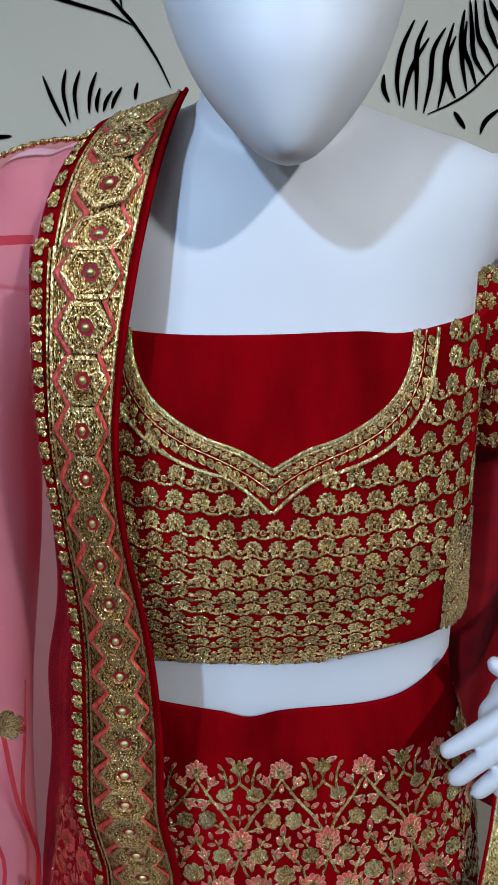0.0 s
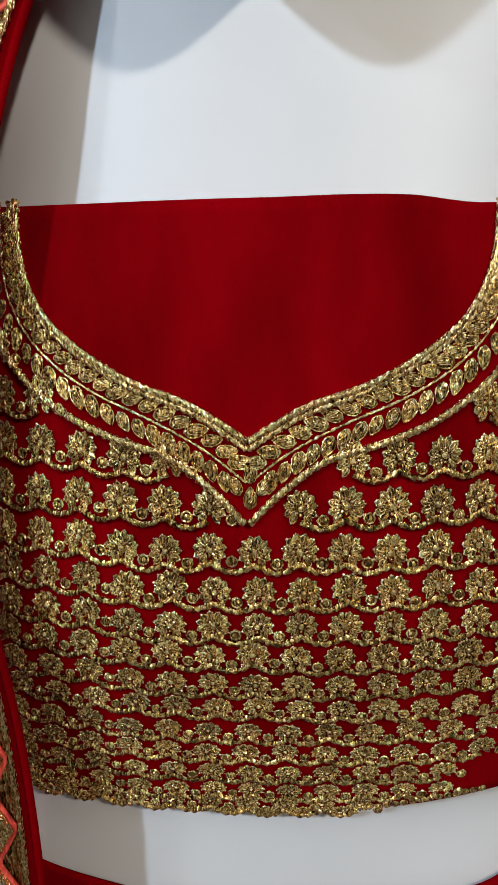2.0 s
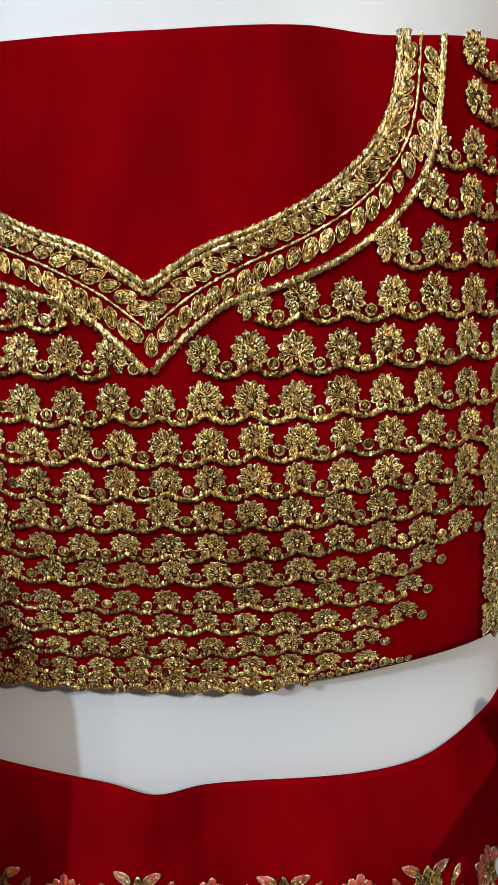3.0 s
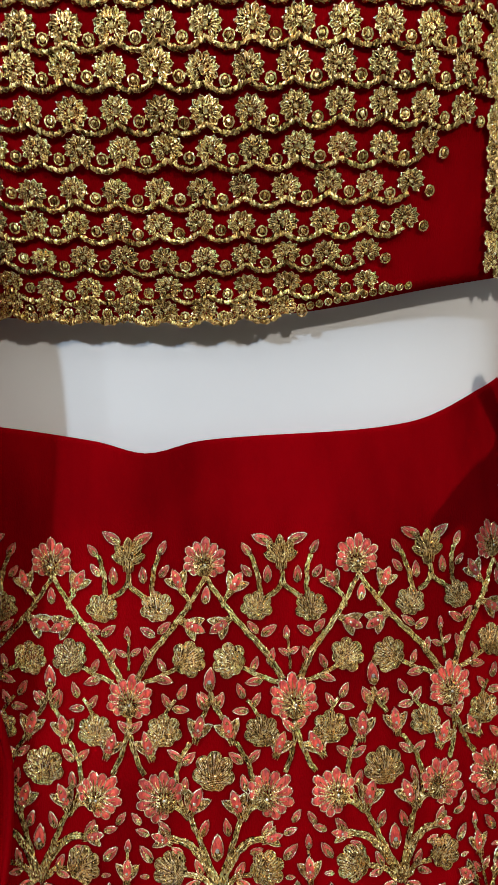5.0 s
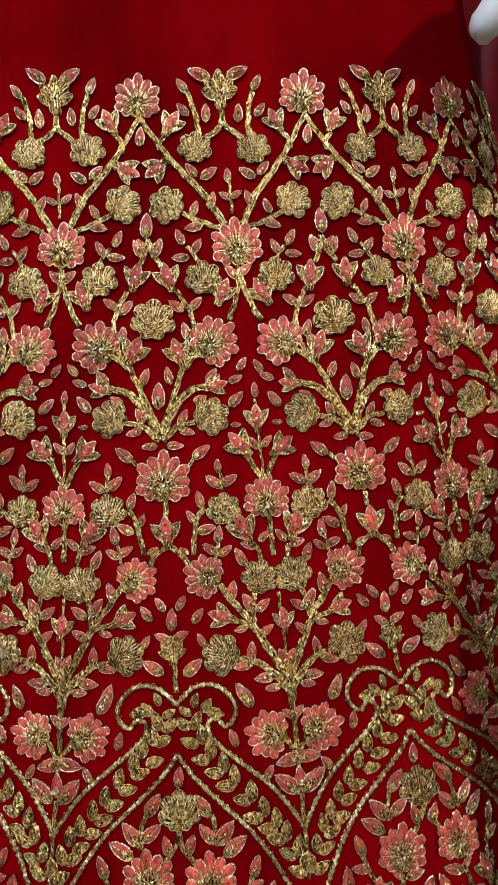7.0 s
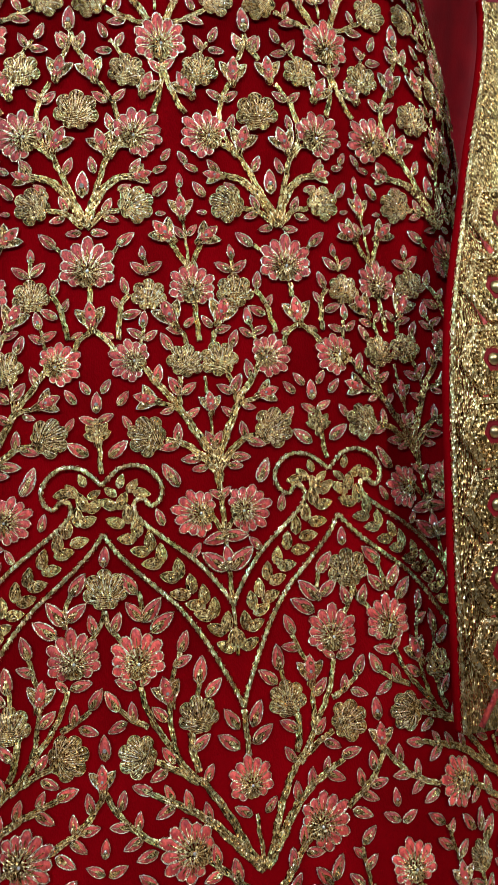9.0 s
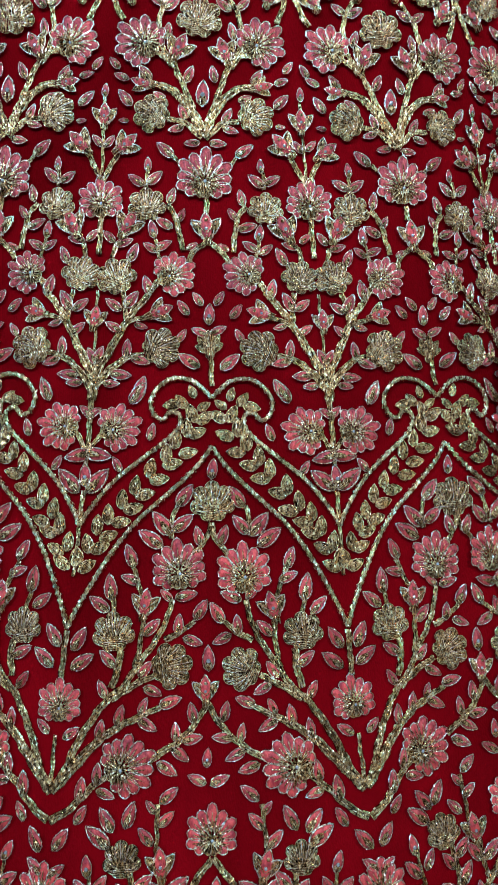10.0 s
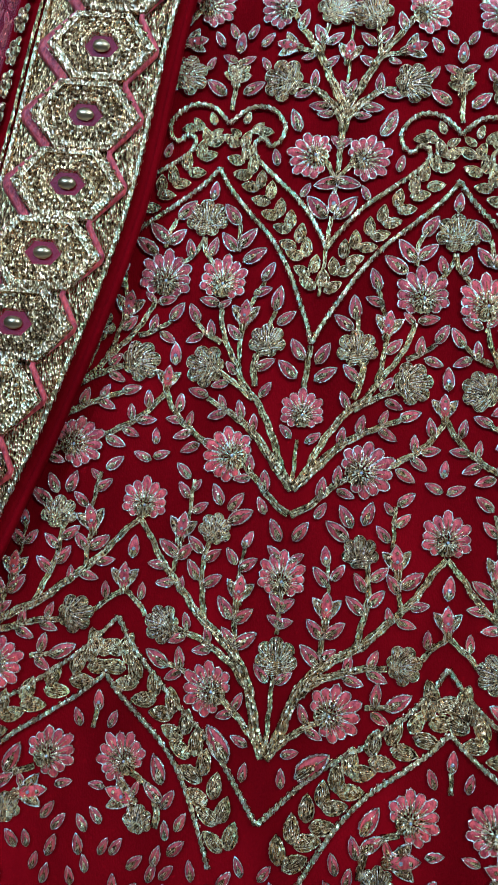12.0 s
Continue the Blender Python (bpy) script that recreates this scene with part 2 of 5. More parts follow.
# glow of the added lights, set for overall brightness
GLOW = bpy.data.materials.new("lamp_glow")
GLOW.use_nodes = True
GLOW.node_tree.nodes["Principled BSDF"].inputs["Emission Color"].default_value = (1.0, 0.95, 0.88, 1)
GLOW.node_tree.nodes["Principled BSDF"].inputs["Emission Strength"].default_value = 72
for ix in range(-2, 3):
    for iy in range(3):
        fill_downlight((ix * 0.8 + 0.4 * (iy % 2), -0.5 - 0.8 * iy))


# ---------------------------------------------------------------- body shapes
def section(theta, xc, yc, a, b, n):
    s, c = math.sin(theta), math.cos(theta)
    e = 2 / n
    return (xc + a * math.copysign(abs(s) ** e, s), yc - b * math.copysign(abs(c) ** e, c))


def torso(z):
    """Centre, half width, half depth and squareness of the trunk at height z."""
    a = interp(z, (0.85, 0.13), (0.95, 0.155), (1.03, 0.164), (1.10, 0.162), (1.18, 0.152), (1.26, 0.149), (1.345, 0.151), (1.40, 0.163), (1.435, 0.170), (1.455, 0.150), (1.468, 0.105), (1.482, 0.06))
    front = interp(z, (0.85, 0.05), (1.03, 0.036), (1.08, 0.036), (1.13, 0.022), (1.18, 0.008), (1.25, 0.006), (1.30, 0.009), (1.345, 0.0165), (1.40, 0.025), (1.435, 0.038), (1.455, 0.056), (1.468, 0.074), (1.482, 0.083))
    yc = interp(z, (0.85, 0.13), (1.10, 0.13), (1.30, 0.125), (1.45, 0.118), (1.482, 0.115))
    return 0.008, yc, a, yc - front, interp(z, (1.0, 3.3), (1.14, 3.1), (1.25, 2.7), (1.30, 2.6), (1.42, 2.3), (1.48, 2.0))


def torso_point(theta, z, off=0.0):
    xc, yc, a, b, n = torso(z)
    return Vector((*section(theta, xc, yc, a + off, b + off, n), z))


def loft(bm, rings, closed_ends=True):
    vs = [[bm.verts.new(p) for p in r] for r in rings]
    n = len(vs[0])
    for r0, r1 in zip(vs, vs[1:]):
        for k in range(n):
            bm.faces.new((r0[k], r0[(k + 1) % n], r1[(k + 1) % n], r1[k]))
    if closed_ends:
        bm.faces.new(vs[0][::-1])
        bm.faces.new(vs[-1])


def limb(bm, pts, radii, sides=20, per=6):
    path = spline(pts, per)
    k = len(radii) - 1

    def radius(t):
        i = min(int(t * k), k - 1)
        return radii[i] + (radii[i + 1] - radii[i]) * (t * k - i)
    tube(bm, path, radius, sides)
    for end, rad in ((path[0], radii[0]), (path[-1], radii[-1])):
        bmesh.ops.create_icosphere(bm, subdivisions=3, radius=rad * 0.99, matrix=Matrix.Translation(end))


def mannequin():
    bm = bmesh.new()
    zs = [0.86 + 0.622 * i / 60 for i in range(61)]
    loft(bm, [[torso_point(2 * math.pi * k / 64, z) for k in range(64)] for z in zs])
    limb(bm, [(0.004, 0.10, 1.44), (0.004, 0.085, 1.50), (0.004, 0.085, 1.57)], (0.056, 0.047, 0.052))
    rings = []
    for i in range(0, 61):
        v = (i / 60) ** 1.35
        z = 1.4325 + 0.235 * v
        half = interp(0.235 * v, (0, 0.002), (0.004, 0.0125), (0.010, 0.0205), (0.019, 0.0300), (0.034, 0.0430), (0.050, 0.0535), (0.080, 0.0665), (0.12, 0.0755), (0.165, 0.077), (0.20, 0.066), (0.225, 0.040), (0.235, 0.010))
        deep = half * 1.22
        yc = interp(v, (0, -0.034), (0.15, -0.006), (0.45, 0.036), (1, 0.062))
        half *= 0.94
        rings.append([Vector((0.002 + half * math.sin(2 * math.pi * k / 48), yc - deep * math.cos(2 * math.pi * k / 48), z)) for k in range(48)])
    loft(bm, rings)
    # arm bent to the hip, and the arm that hangs under the stole
    limb(bm, [(0.165, 0.115, 1.415), (0.235, 0.13, 1.31), (0.30, 0.12, 1.19), (0.275, 0.07, 1.12), (0.215, 0.025, 1.062)], (0.040, 0.038, 0.033, 0.028, 0.022))
    limb(bm, [(0.215, 0.025, 1.062), (0.195, 0.012, 1.05), (0.182, 0.008, 1.045)], (0.022, 0.024, 0.017), 14)
    for a, b, c, r in (((0.200, 0.004, 1.063), (0.176, -0.006, 1.058), (0.1405, 0.0, 1.021), 0.0085),
                       ((0.200, 0.002, 1.050), (0.180, -0.008, 1.037), (0.149, -0.004, 0.997), 0.0088),
                       ((0.205, 0.0, 1.038), (0.191, -0.008, 1.018), (0.167, -0.006, 0.985), 0.0084),
                       ((0.212, 0.002, 1.032), (0.202, -0.004, 1.008), (0.186, -0.004, 0.982), 0.0075),
                       ((0.205, 0.018, 1.072), (0.190, 0.014, 1.080), (0.172, 0.010, 1.094), 0.0088)):
        limb(bm, [a, b, c], (r, r, r * 0.8), 12)
    limb(bm, [(-0.155, 0.115, 1.415), (-0.205, 0.105, 1.30), (-0.224, 0.115, 1.15), (-0.232, 0.09, 1.02), (-0.230, 0.06, 0.90), (-0.225, 0.05, 0.74)], (0.040, 0.040, 0.034, 0.028, 0.024, 0.015))
    ob = finish("mannequin", bm, WHITE)
    re = ob.modifiers.new("Remesh", "REMESH")
    re.mode, re.voxel_size, re.use_smooth_shade = "VOXEL", 0.0035, True
    sm = ob.modifiers.new("Smooth", "SMOOTH")
    sm.factor, sm.iterations = 0.5, 5
    return tagged(ob, "glossy white faceless shop mannequin with one hand on hip", "mannequin")


mannequin()

# ---------------------------------------------------------------- skirt surface
Z0 = 0.981


def skirt_shape(z):
    d = Z0 - z
    front = 0.022 - 0.22 * d - 0.26 * d * d if d < 0.55 else -0.1777 - 0.40 * (d - 0.55)
    front = max(front, -0.30) if d > 0 else interp(z, (0.981, 0.022), (1.03, 0.029), (1.06, 0.033))
    a = interp(z, (0.0, 0.50), (0.40, 0.34), (0.60, 0.262), (0.72, 0.228), (0.82, 0.212), (0.92, 0.198), (0.98, 0.180), (1.03, 0.166), (1.06, 0.162))
    return 0.010, 0.14, a, 0.14 - front, 3.3


def skirt_fold(theta, z):
    d = max(0.0, 1.0 - z)
    return min(0.010, 0.012 * d) * math.sin(9 * theta + 0.6) + min(0.006, 0.008 * d) * math.sin(17 * theta + 2 * z)


def skirt_at(theta, z, off=0.0):
    xc, yc, a, b, n = skirt_shape(z)
    f = off + skirt_fold(theta, z)
    return Vector((*section(theta, xc, yc, a + f, b + f, n), z))


ARC = {}


def skirt_arc(s, z, off=0.0):
    """The skirt's point at s metres round the front from x = 0, at height z."""
    key = round(z, 3)
    if key not in ARC:
        power = skirt_shape(z)[4] / 2
        front = [math.asin((i / 150) ** power) for i in range(148)]
        side = [front[-1] + (1.9 - front[-1]) * i / 30 for i in range(1, 31)]
        th = [-t for t in reversed(front[1:] + side)] + front + side
        p = [skirt_at(t, z) for t in th]
        run = [0.0]
        for q, r in zip(p, p[1:]):
            run.append(run[-1] + (r - q).length)
        mid = np.interp(0.0, [q.x for q in p[40:-40]], run[40:-40])
        ARC[key] = (np.array(run) - mid, np.array(th))
    run, th = ARC[key]
    return skirt_at(float(np.interp(s, run, th)), z, off)


def period(d):
    return 0.0685 + 0.068 * d + 0.145 * d * d if d > 0 else 0.0685 + 0.05 * d


def cell(u, d, k, mirror):
    """Arc place of pattern point u (0: flower axis, 1: axis between) in repeat k."""
    lean = interp(d, (0.0, 0.0), (0.23, 0.0), (0.28, 0.0018), (0.35, 0.0055), (0.40, 0.0050), (0.47, 0.0042))
    return 0.014 + 0.04 * d - lean + period(d) * (k + (u / 2 if not mirror else -u / 2))


def skirt_frame(s, z, turn, scale, lift=0.0009):
    p = skirt_arc(s, z, lift)
    right = (skirt_arc(s + 0.003, z) - skirt_arc(s - 0.003, z)).normalized()
    up = skirt_arc(s, z + 0.003) - skirt_arc(s, z - 0.003)
    nor = right.cross(up).normalized()
    up = nor.cross(right)
    m = Matrix((right, up, nor)).transposed().to_4x4()
    return Matrix.Translation(p) @ m @ Matrix.Rotation(radians(-turn), 4, "Z") @ Matrix.Scale(scale, 4)


skirt = thing("skirt", "long red velvet skirt embroidered with gold and coral flowers", "skirt")


def skirt_top(x):
    return interp(x, (-0.16, 1.046), (-0.08, 1.041), (-0.035, 1.035), (-0.012, 1.0295), (0.010, 1.0345), (0.03, 1.0365), (0.11, 1.0415), (0.15, 1.054), (0.17, 1.060))


bm = bmesh.new()


def around(u):
    """Angles that step evenly along the flat front and back."""
    q = (u * 4 + 0.5) % 4
    k, f = int(q), (q % 1) * 2 - 1
    if k % 2 == 0:
        a = math.copysign(abs(f) ** 1.65, f) * math.pi / 4
    else:
        a = math.copysign(1 - (1 - abs(f)) ** 1.0, f) * math.pi / 4
    return k * math.pi / 2 + a


def skirt_grid(u, v):
    th = around(u)
    low = skirt_at(th, 1.03).x
    top = skirt_top(low) if math.cos(th) > -0.2 else 1.046
    return skirt_at(th, top - (top - 0.02) * (1 - v) ** 1.3)


grid(bm, skirt_grid, 260, 110, closed=True)
cloth = part("skirt_cloth", bm, VELVET, skirt)
sol = cloth.modifiers.new("Solidify", "SOLIDIFY")
sol.thickness, sol.offset = 0.0022, -1

# ---------------------------------------------------------------- embroidery pieces
MOTIF = {}


def motif(name, build, mats, size):
    bm = bmesh.new()
    build(bm)
    me = bpy.data.meshes.new(name)
    for f in bm.faces:
        f.smooth = True
    bm.to_mesh(me)
    bm.free()
    for m in mats:
        me.materials.append(m)
    MOTIF[name] = me


SET = [GOLD, PINK, GOLD_LIGHT, CRYSTAL, PEARL, SATIN, RIM]


def leaf_loop(length, width, turn, start=0.0, n=14):
    """Outline of a leaf: round at its foot, drawn out to a point at its tip."""
    half = []
    for k in range(n // 2 + 1):
        t = k / (n // 2)
        half.append((width / 2 * 2.67 * t ** 0.6 * (1 - t) ** 0.85, start + t * length))
    loop = half + [(-x, y) for x, y in half[-2:0:-1]]
    c, s = math.cos(radians(turn)), math.sin(radians(turn))
    return [Vector((x * c + y * s, -x * s + y * c, 0)) for x, y in loop]


def strand(bm, a, b, z, r, mat=2, arch=0.03):
    """One laid thread from a to b, arched over the padding."""
    a, b = Vector((*a, z)), Vector((*b, z))
    tube(bm, [a, (a * 2 + b) / 3 + Vector((0, 0, arch)), (a + b * 2) / 3 + Vector((0, 0, arch)), b - Vector((0, 0, arch))], r, 3, mat, up=Vector((0, 0, 1)), caps=False)


def ray_strand(bm, turn, r0, r1, z, r, mat=2, root=(0, 0), arch=0.03):
    s, c = math.sin(radians(turn)), math.cos(radians(turn))
    strand(bm, (root[0] + s * r0, root[1] + c * r0), (s * r1, c * r1), z, r, mat, arch)


def coral_flower(bm):
    """Long petals that fan up from a low centre, over a gold cup."""
    for i in range(11):
        turn = -125 + 25 * i
        far = 1.18 - 0.42 * (abs(turn) / 125) ** 1.3 - (0.0 if i % 2 else 0.10)
        loop = [q + Vector((0, -0.20, 0)) for q in petal_loop(far - 0.26, 0.27 + 0.05 * far, turn, 0.26, point=-0.60)]
        rimmed(bm, loop, 0.034, 1, 6, 0.06)
        s, c = math.sin(radians(turn)), math.cos(radians(turn))
        for off, reach in ((0, 0.74), (-0.05, 0.48), (0.05, 0.52)):
            strand(bm, (s * 0.14, c * 0.14 - 0.20), (s * reach * far + c * off, c * reach * far - s * off - 0.20), 0.075, 0.024)
    for turn in (-140, -165, 165, 140):
        rimmed(bm, [q + Vector((0, -0.20, 0)) for q in petal_loop(0.42, 0.30, turn, 0.06, 10, point=0.0)], 0.036, 0, 2, 0.10)
        for off in (-14, 0, 14):
            ray_strand(bm, turn + off, 0.08, 0.60, 0.11, 0.030, 2, (0, -0.15))
    dome(bm, petal_loop(0.40, 0.40, 0, -0.40), 0.12, 0)
    for k in range(7):
        bead(bm, 0.20 * math.cos(k * 0.9), 0.18 * math.sin(k * 0.9) - 0.20, 0.05, 0.09, 2, 5)
    bead(bm, 0.03, -0.18, 0.065, 0.12, 3)


def lobed(turn):
    """Radius of the gold flower's scalloped outline at turn degrees from up."""
    r = 0.76 + 0.22 * abs(math.cos(radians(turn) * 3.5)) ** 0.7
    return r * (1.0 if abs(turn) < 125 else 0.86)


def gold_flower(bm):
    turns = [-180 + 6.43 * k for k in range(56)]
    loop = [Vector((math.sin(radians(w)) * lobed(w) * 1.02, math.cos(radians(w)) * lobed(w), 0)) for w in turns]
    rimmed(bm, loop, 0.040, 0, 2, 0.13, True)
    for k in range(-23, 24):
        turn = 5.6 * k + (1.5 if k % 2 else -1.0)
        ray_strand(bm, turn, 0.12 + 0.13 * (k % 4), lobed(turn) * 0.97, 0.12, 0.031, 2 if k % 5 else 6, (0, -0.34), 0.045)
    for k in range(9):
        strand(bm, (-0.50 + 0.03 * k, -0.06 - 0.085 * k), (0.52 - 0.05 * k, -0.16 - 0.075 * k), 0.115, 0.031, 2, 0.05)


def lotus(bm):
    for turn, length in ((-72, 0.86), (72, 0.86), (-38, 1.02), (38, 1.02), (0, 1.12)):
        rimmed(bm, leaf_loop(length, 0.50, turn, -0.1), 0.042, 0, 2, 0.10)
        for off in (-9, 0, 9):
            ray_strand(bm, turn + off, 0.12, 0.78 * length, 0.11, 0.030)
    dome(bm, petal_loop(0.62, 0.52, 0, -0.58), 0.15, 0)
    for k in range(5):
        strand(bm, (-0.20 + 0.10 * k, -0.52 + 0.04 * abs(k - 2)), (-0.24 + 0.12 * k, 0.05), 0.13, 0.032)


def tulip(bm):
    for turn in (-44, 44):
        rimmed(bm, leaf_loop(1.16, 0.52, turn, -0.22), 0.050, 0, 6, 0.10)
        ray_strand(bm, turn, 0.05, 0.74, 0.13, 0.040)
    rimmed(bm, leaf_loop(1.36, 0.62, 0, -0.36), 0.050, 1, 6, 0.16)
    dome(bm, petal_loop(0.46, 0.46, 0, -0.52), 0.18, 0)
    for x, y, m in ((-0.42, 0.42, 2), (0.42, 0.42, 2), (0.02, 0.60, 2), (0.0, 0.22, 3)):
        bead(bm, x, y, 0.10, 0.12, m, 5)
    for k in (-1, 0, 1):
        strand(bm, (0.12 * k, -0.50), (0.17 * k, -0.06), 0.17, 0.036)


def leaf(bm):
    rimmed(bm, leaf_loop(2.0, 0.92, 0, -1.0), 0.082, 1, 6, 0.14)
    dome(bm, leaf_loop(1.36, 0.60, 0, -0.98, 10), 0.26, 0)
    for k in (-1, 0, 1):
        strand(bm, (0.10 * k, -0.92), (0.17 * k, -0.28 + 0.22 * (k == 0)), 0.24, 0.060)
    for x, y, r in ((0.06, -0.02, 0.15), (-0.12, -0.36, 0.13), (0.14, -0.46, 0.12), (-0.04, 0.28, 0.09)):
        bead(bm, x, y, r, 0.18, 2, 5)
    strand(bm, (0.0, 0.15), (0.02, 0.80), 0.13, 0.045, 6)


def jewelled_leaf(bm):
    rimmed(bm, leaf_loop(2.0, 0.92, 0, -1.0), 0.080, 1, 6, 0.14)
    dome(bm, leaf_loop(1.1, 0.66, 0, -0.98, 10), 0.24, 0)
    bead(bm, 0, -0.18, 0.20, 0.18, 3, 7)
    for k in (-1, 1):
        strand(bm, (0.10 * k, -0.90), (0.24 * k, -0.30), 0.22, 0.060)
        bead(bm, 0.17 * k, -0.55, 0.12, 0.18, 2, 5)


def gold_leaf(bm):
    rimmed(bm, leaf_loop(2.0, 1.10, 0, -1.0), 0.085, 0, 2, 0.20)
    for k in (-2, -1, 0, 1, 2):
        strand(bm, (0.08 * k, -0.90), (0.15 * k, 0.20 + 0.18 * (2 - abs(k))), 0.20, 0.055)
    bead(bm, 0, -0.30, 0.22, 0.20, 0, 6)


def rosette(bm):
    for i in range(10):
        turn = -144 + 32 * i
        rimmed(bm, petal_loop(0.56, 0.36, turn, 0.38, 8, point=-0.35), 0.060, 0, 2, 0.12, True)
        ray_strand(bm, turn, 0.34, 0.78, 0.12, 0.050)
        bead(bm, math.sin(radians(turn)) * 0.95, math.cos(radians(turn)) * 0.95, 0.085, 0.07, 6, 4)
    for k in range(8):
        bead(bm, 0.34 * math.cos(k * 0.785), 0.34 * math.sin(k * 0.785), 0.10, 0.10, 2 if k % 2 else 0, 4)
    dome(bm, petal_loop(0.7, 0.7, 0, -0.35, 8), 0.06, 0)
    tube(bm, [Vector((0.17 * math.cos(k * 1.05), 0.17 * math.sin(k * 1.05), 0.10)) for k in range(6)], 0.045, 4, 2, up=Vector((0, 0, 1)), closed=True)
    bead(bm, 0, 0, 0.10, 0.06, 4, 6)


def bead_cup(bm):
    tube(bm, [Vector((math.cos(k * 0.785), math.sin(k * 0.785), 0.25)) for k in range(8)], 0.26, 5, 2, up=Vector((0, 0, 1)), closed=True)
    bead(bm, 0, 0, 0.72, 0.1, 0, 6)


for motif_name, build in (("coral_flower", coral_flower), ("gold_flower", gold_flower), ("lotus", lotus), ("tulip", tulip), ("leaf", leaf),
                          ("jewelled_leaf", jewelled_leaf), ("gold_leaf", gold_leaf), ("rosette", rosette), ("bead_cup", bead_cup)):
    motif(motif_name, build, SET, 1)

PLACED = {}


def place(name, m, parent):
    PLACED.setdefault((name, parent.name), []).append((m, parent))


dice = random.Random(7)
TAKEN, RUNS = [], []
DROP = 0.0


def sew(name, u, d, turn=0.0, size=0.01, both=True):
    """Sew a motif into every repeat of the skirt's pattern."""
    big = "flower" in name or name in ("lotus", "tulip")
    size *= {"coral_flower": 0.98, "tulip": 1.14, "jewelled_leaf": 0.95, "gold_flower": 1.0}.get(name, 1.0)
    d += DROP
    if DROP and d < 0.515:
        return
    half = period(d) / 2
    TAKEN.append((u * half, d - (0.0 if not big else 0.15 * size), size * (1.0 if big else 0.8)))
    for k in range(-3, 4):
        for mirror in ((False, True) if both and 0 < u < 1 else (False,)):
            s = cell(u, d, k, mirror) + dice.uniform(-0.0007, 0.0007)
            if not -0.26 < s < 0.27:
                continue
            t = (-turn if mirror else turn) + dice.uniform(-7, 7)
            place(name, skirt_frame(s, Z0 - d + dice.uniform(-0.0007, 0.0007), t, size * dice.uniform(0.97, 1.06)), skirt)


STEMS = []


def stem(pts, w0=0.0013, w1=0.0008, rope=False, name="stem"):
    """A couched gold stem through (u, d) points, in every repeat and mirrored."""
    if DROP and pts[0][1] + DROP < 0.515:
        return
    flat_path = spline([(u, d + DROP, 0) for u, d in pts], 8)
    axis = all(u in (0, 1) for u, _ in pts)
    RUNS.extend((q.x * period(q.y) / 2, q.y, rope) for q in flat_path)
    for k in range(-3, 4):
        for mirror in ((False,) if axis else (False, True)):
            path, ups = [], []
            for q in flat_path:
                s = cell(q.x, q.y, k, mirror)
                path.append((s, Z0 - q.y))
            if not all(-0.26 < s < 0.27 for s, _ in path):
                continue
            pts3 = [skirt_arc(s, z, 0.0009) for s, z in path]
            line = resample(pts3, 0.0007 if rope else 0.0012)
            if len(line) < 3:
                continue
            mid = path[len(path) // 2]
            nor = skirt_frame(mid[0], mid[1], 0, 1).col[2].xyz
            STEMS.append((name, line, w0, w1, rope, nor, abs(pts3[len(pts3) // 2].x - 0.03)))


# the flowering branches above the arches: (u, d) with d metres below the top row
def leaf_chain(points, count, size, gap):
    """Pairs of gold leaves along a line of (u, d) points, pointing back up the line."""
    line = spline([(u, d, 0) for u, d in points], 30)
    line = [line[round(i * (len(line) - 1) / count)] for i in range(count + 1)]
    for a, b in zip(line, line[1:]):
        half = period(a.y) / 2
        t = Vector(((b.x - a.x) * half, -(b.y - a.y), 0)).normalized()
        ang = math.degrees(math.atan2(-t.x, -t.y))
        for sgn in (-1, 1):
            x, y = -t.y * gap * sgn, t.x * gap * sgn
            sew("gold_leaf", min(max(a.x + x / half, 0.01), 0.99), a.y - y, ang + 38 * sgn, size)



sew("coral_flower", 0, -0.0015, 0, 0.0112)
sew("lotus", 1, -0.0013, 0, 0.0102)
sew("leaf", 0.782, -0.0109, -62, 0.0048)
sew("leaf", 0.542, -0.0062, -32, 0.0035)
stem([(0.601, -0.0033), (0.667, 0.0033), (0.694, 0.0101), (0.693, 0.0169)], 0.0009, 0.0011)
sew("leaf", 0.546, 0.0038, -38, 0.0033)
sew("leaf", 0.811, 0.0052, -3, 0.0038)
stem([(1, 0.0041), (0.966, 0.0105), (0.763, 0.0157)], 0.0009, 0.0011)
sew("tulip", 0.331, 0.0105, 25, 0.0067)
stem([(0.300, 0.0134), (0.225, 0.0166), (0.223, 0.0207)], 0.0009, 0.0009)
stem([(0, 0.0060), (0.101, 0.0117), (0.277, 0.0207), (0.483, 0.0297), (0.680, 0.0375), (0.807, 0.0450), (0.908, 0.0510)], 0.0009, 0.0014)
sew("tulip", 0.223, 0.0261, -120, 0.0072)
sew("leaf", 0.754, 0.0292, 56, 0.0039)
sew("leaf", 0.563, 0.0281, -44, 0.0037)
sew("gold_flower", 0.649, 0.0200, 6, 0.0073)
sew("jewelled_leaf", 0, 0.0147, 0, 0.0041)
sew("gold_flower", 0.265, 0.0419, -55, 0.0081)
stem([(0.415, 0.0454), (0.627, 0.0491), (0.833, 0.0518)], 0.0009, 0.0010)
sew("leaf", 0.580, 0.0439, 24, 0.0033)
sew("leaf", 0.546, 0.0508, -105, 0.0040)
sew("leaf", 0.782, 0.0399, 21, 0.0036)
sew("jewelled_leaf", 1, 0.0307, 0, 0.0032)
sew("leaf", 0.925, 0.0385, -59, 0.0028)
stem([(1, 0.0326), (1, 0.0470)], 0.0005, 0.0005)
sew("coral_flower", 1, 0.0584, 0, 0.0119)
sew("leaf", 0.930, 0.0696, -49, 0.0039)
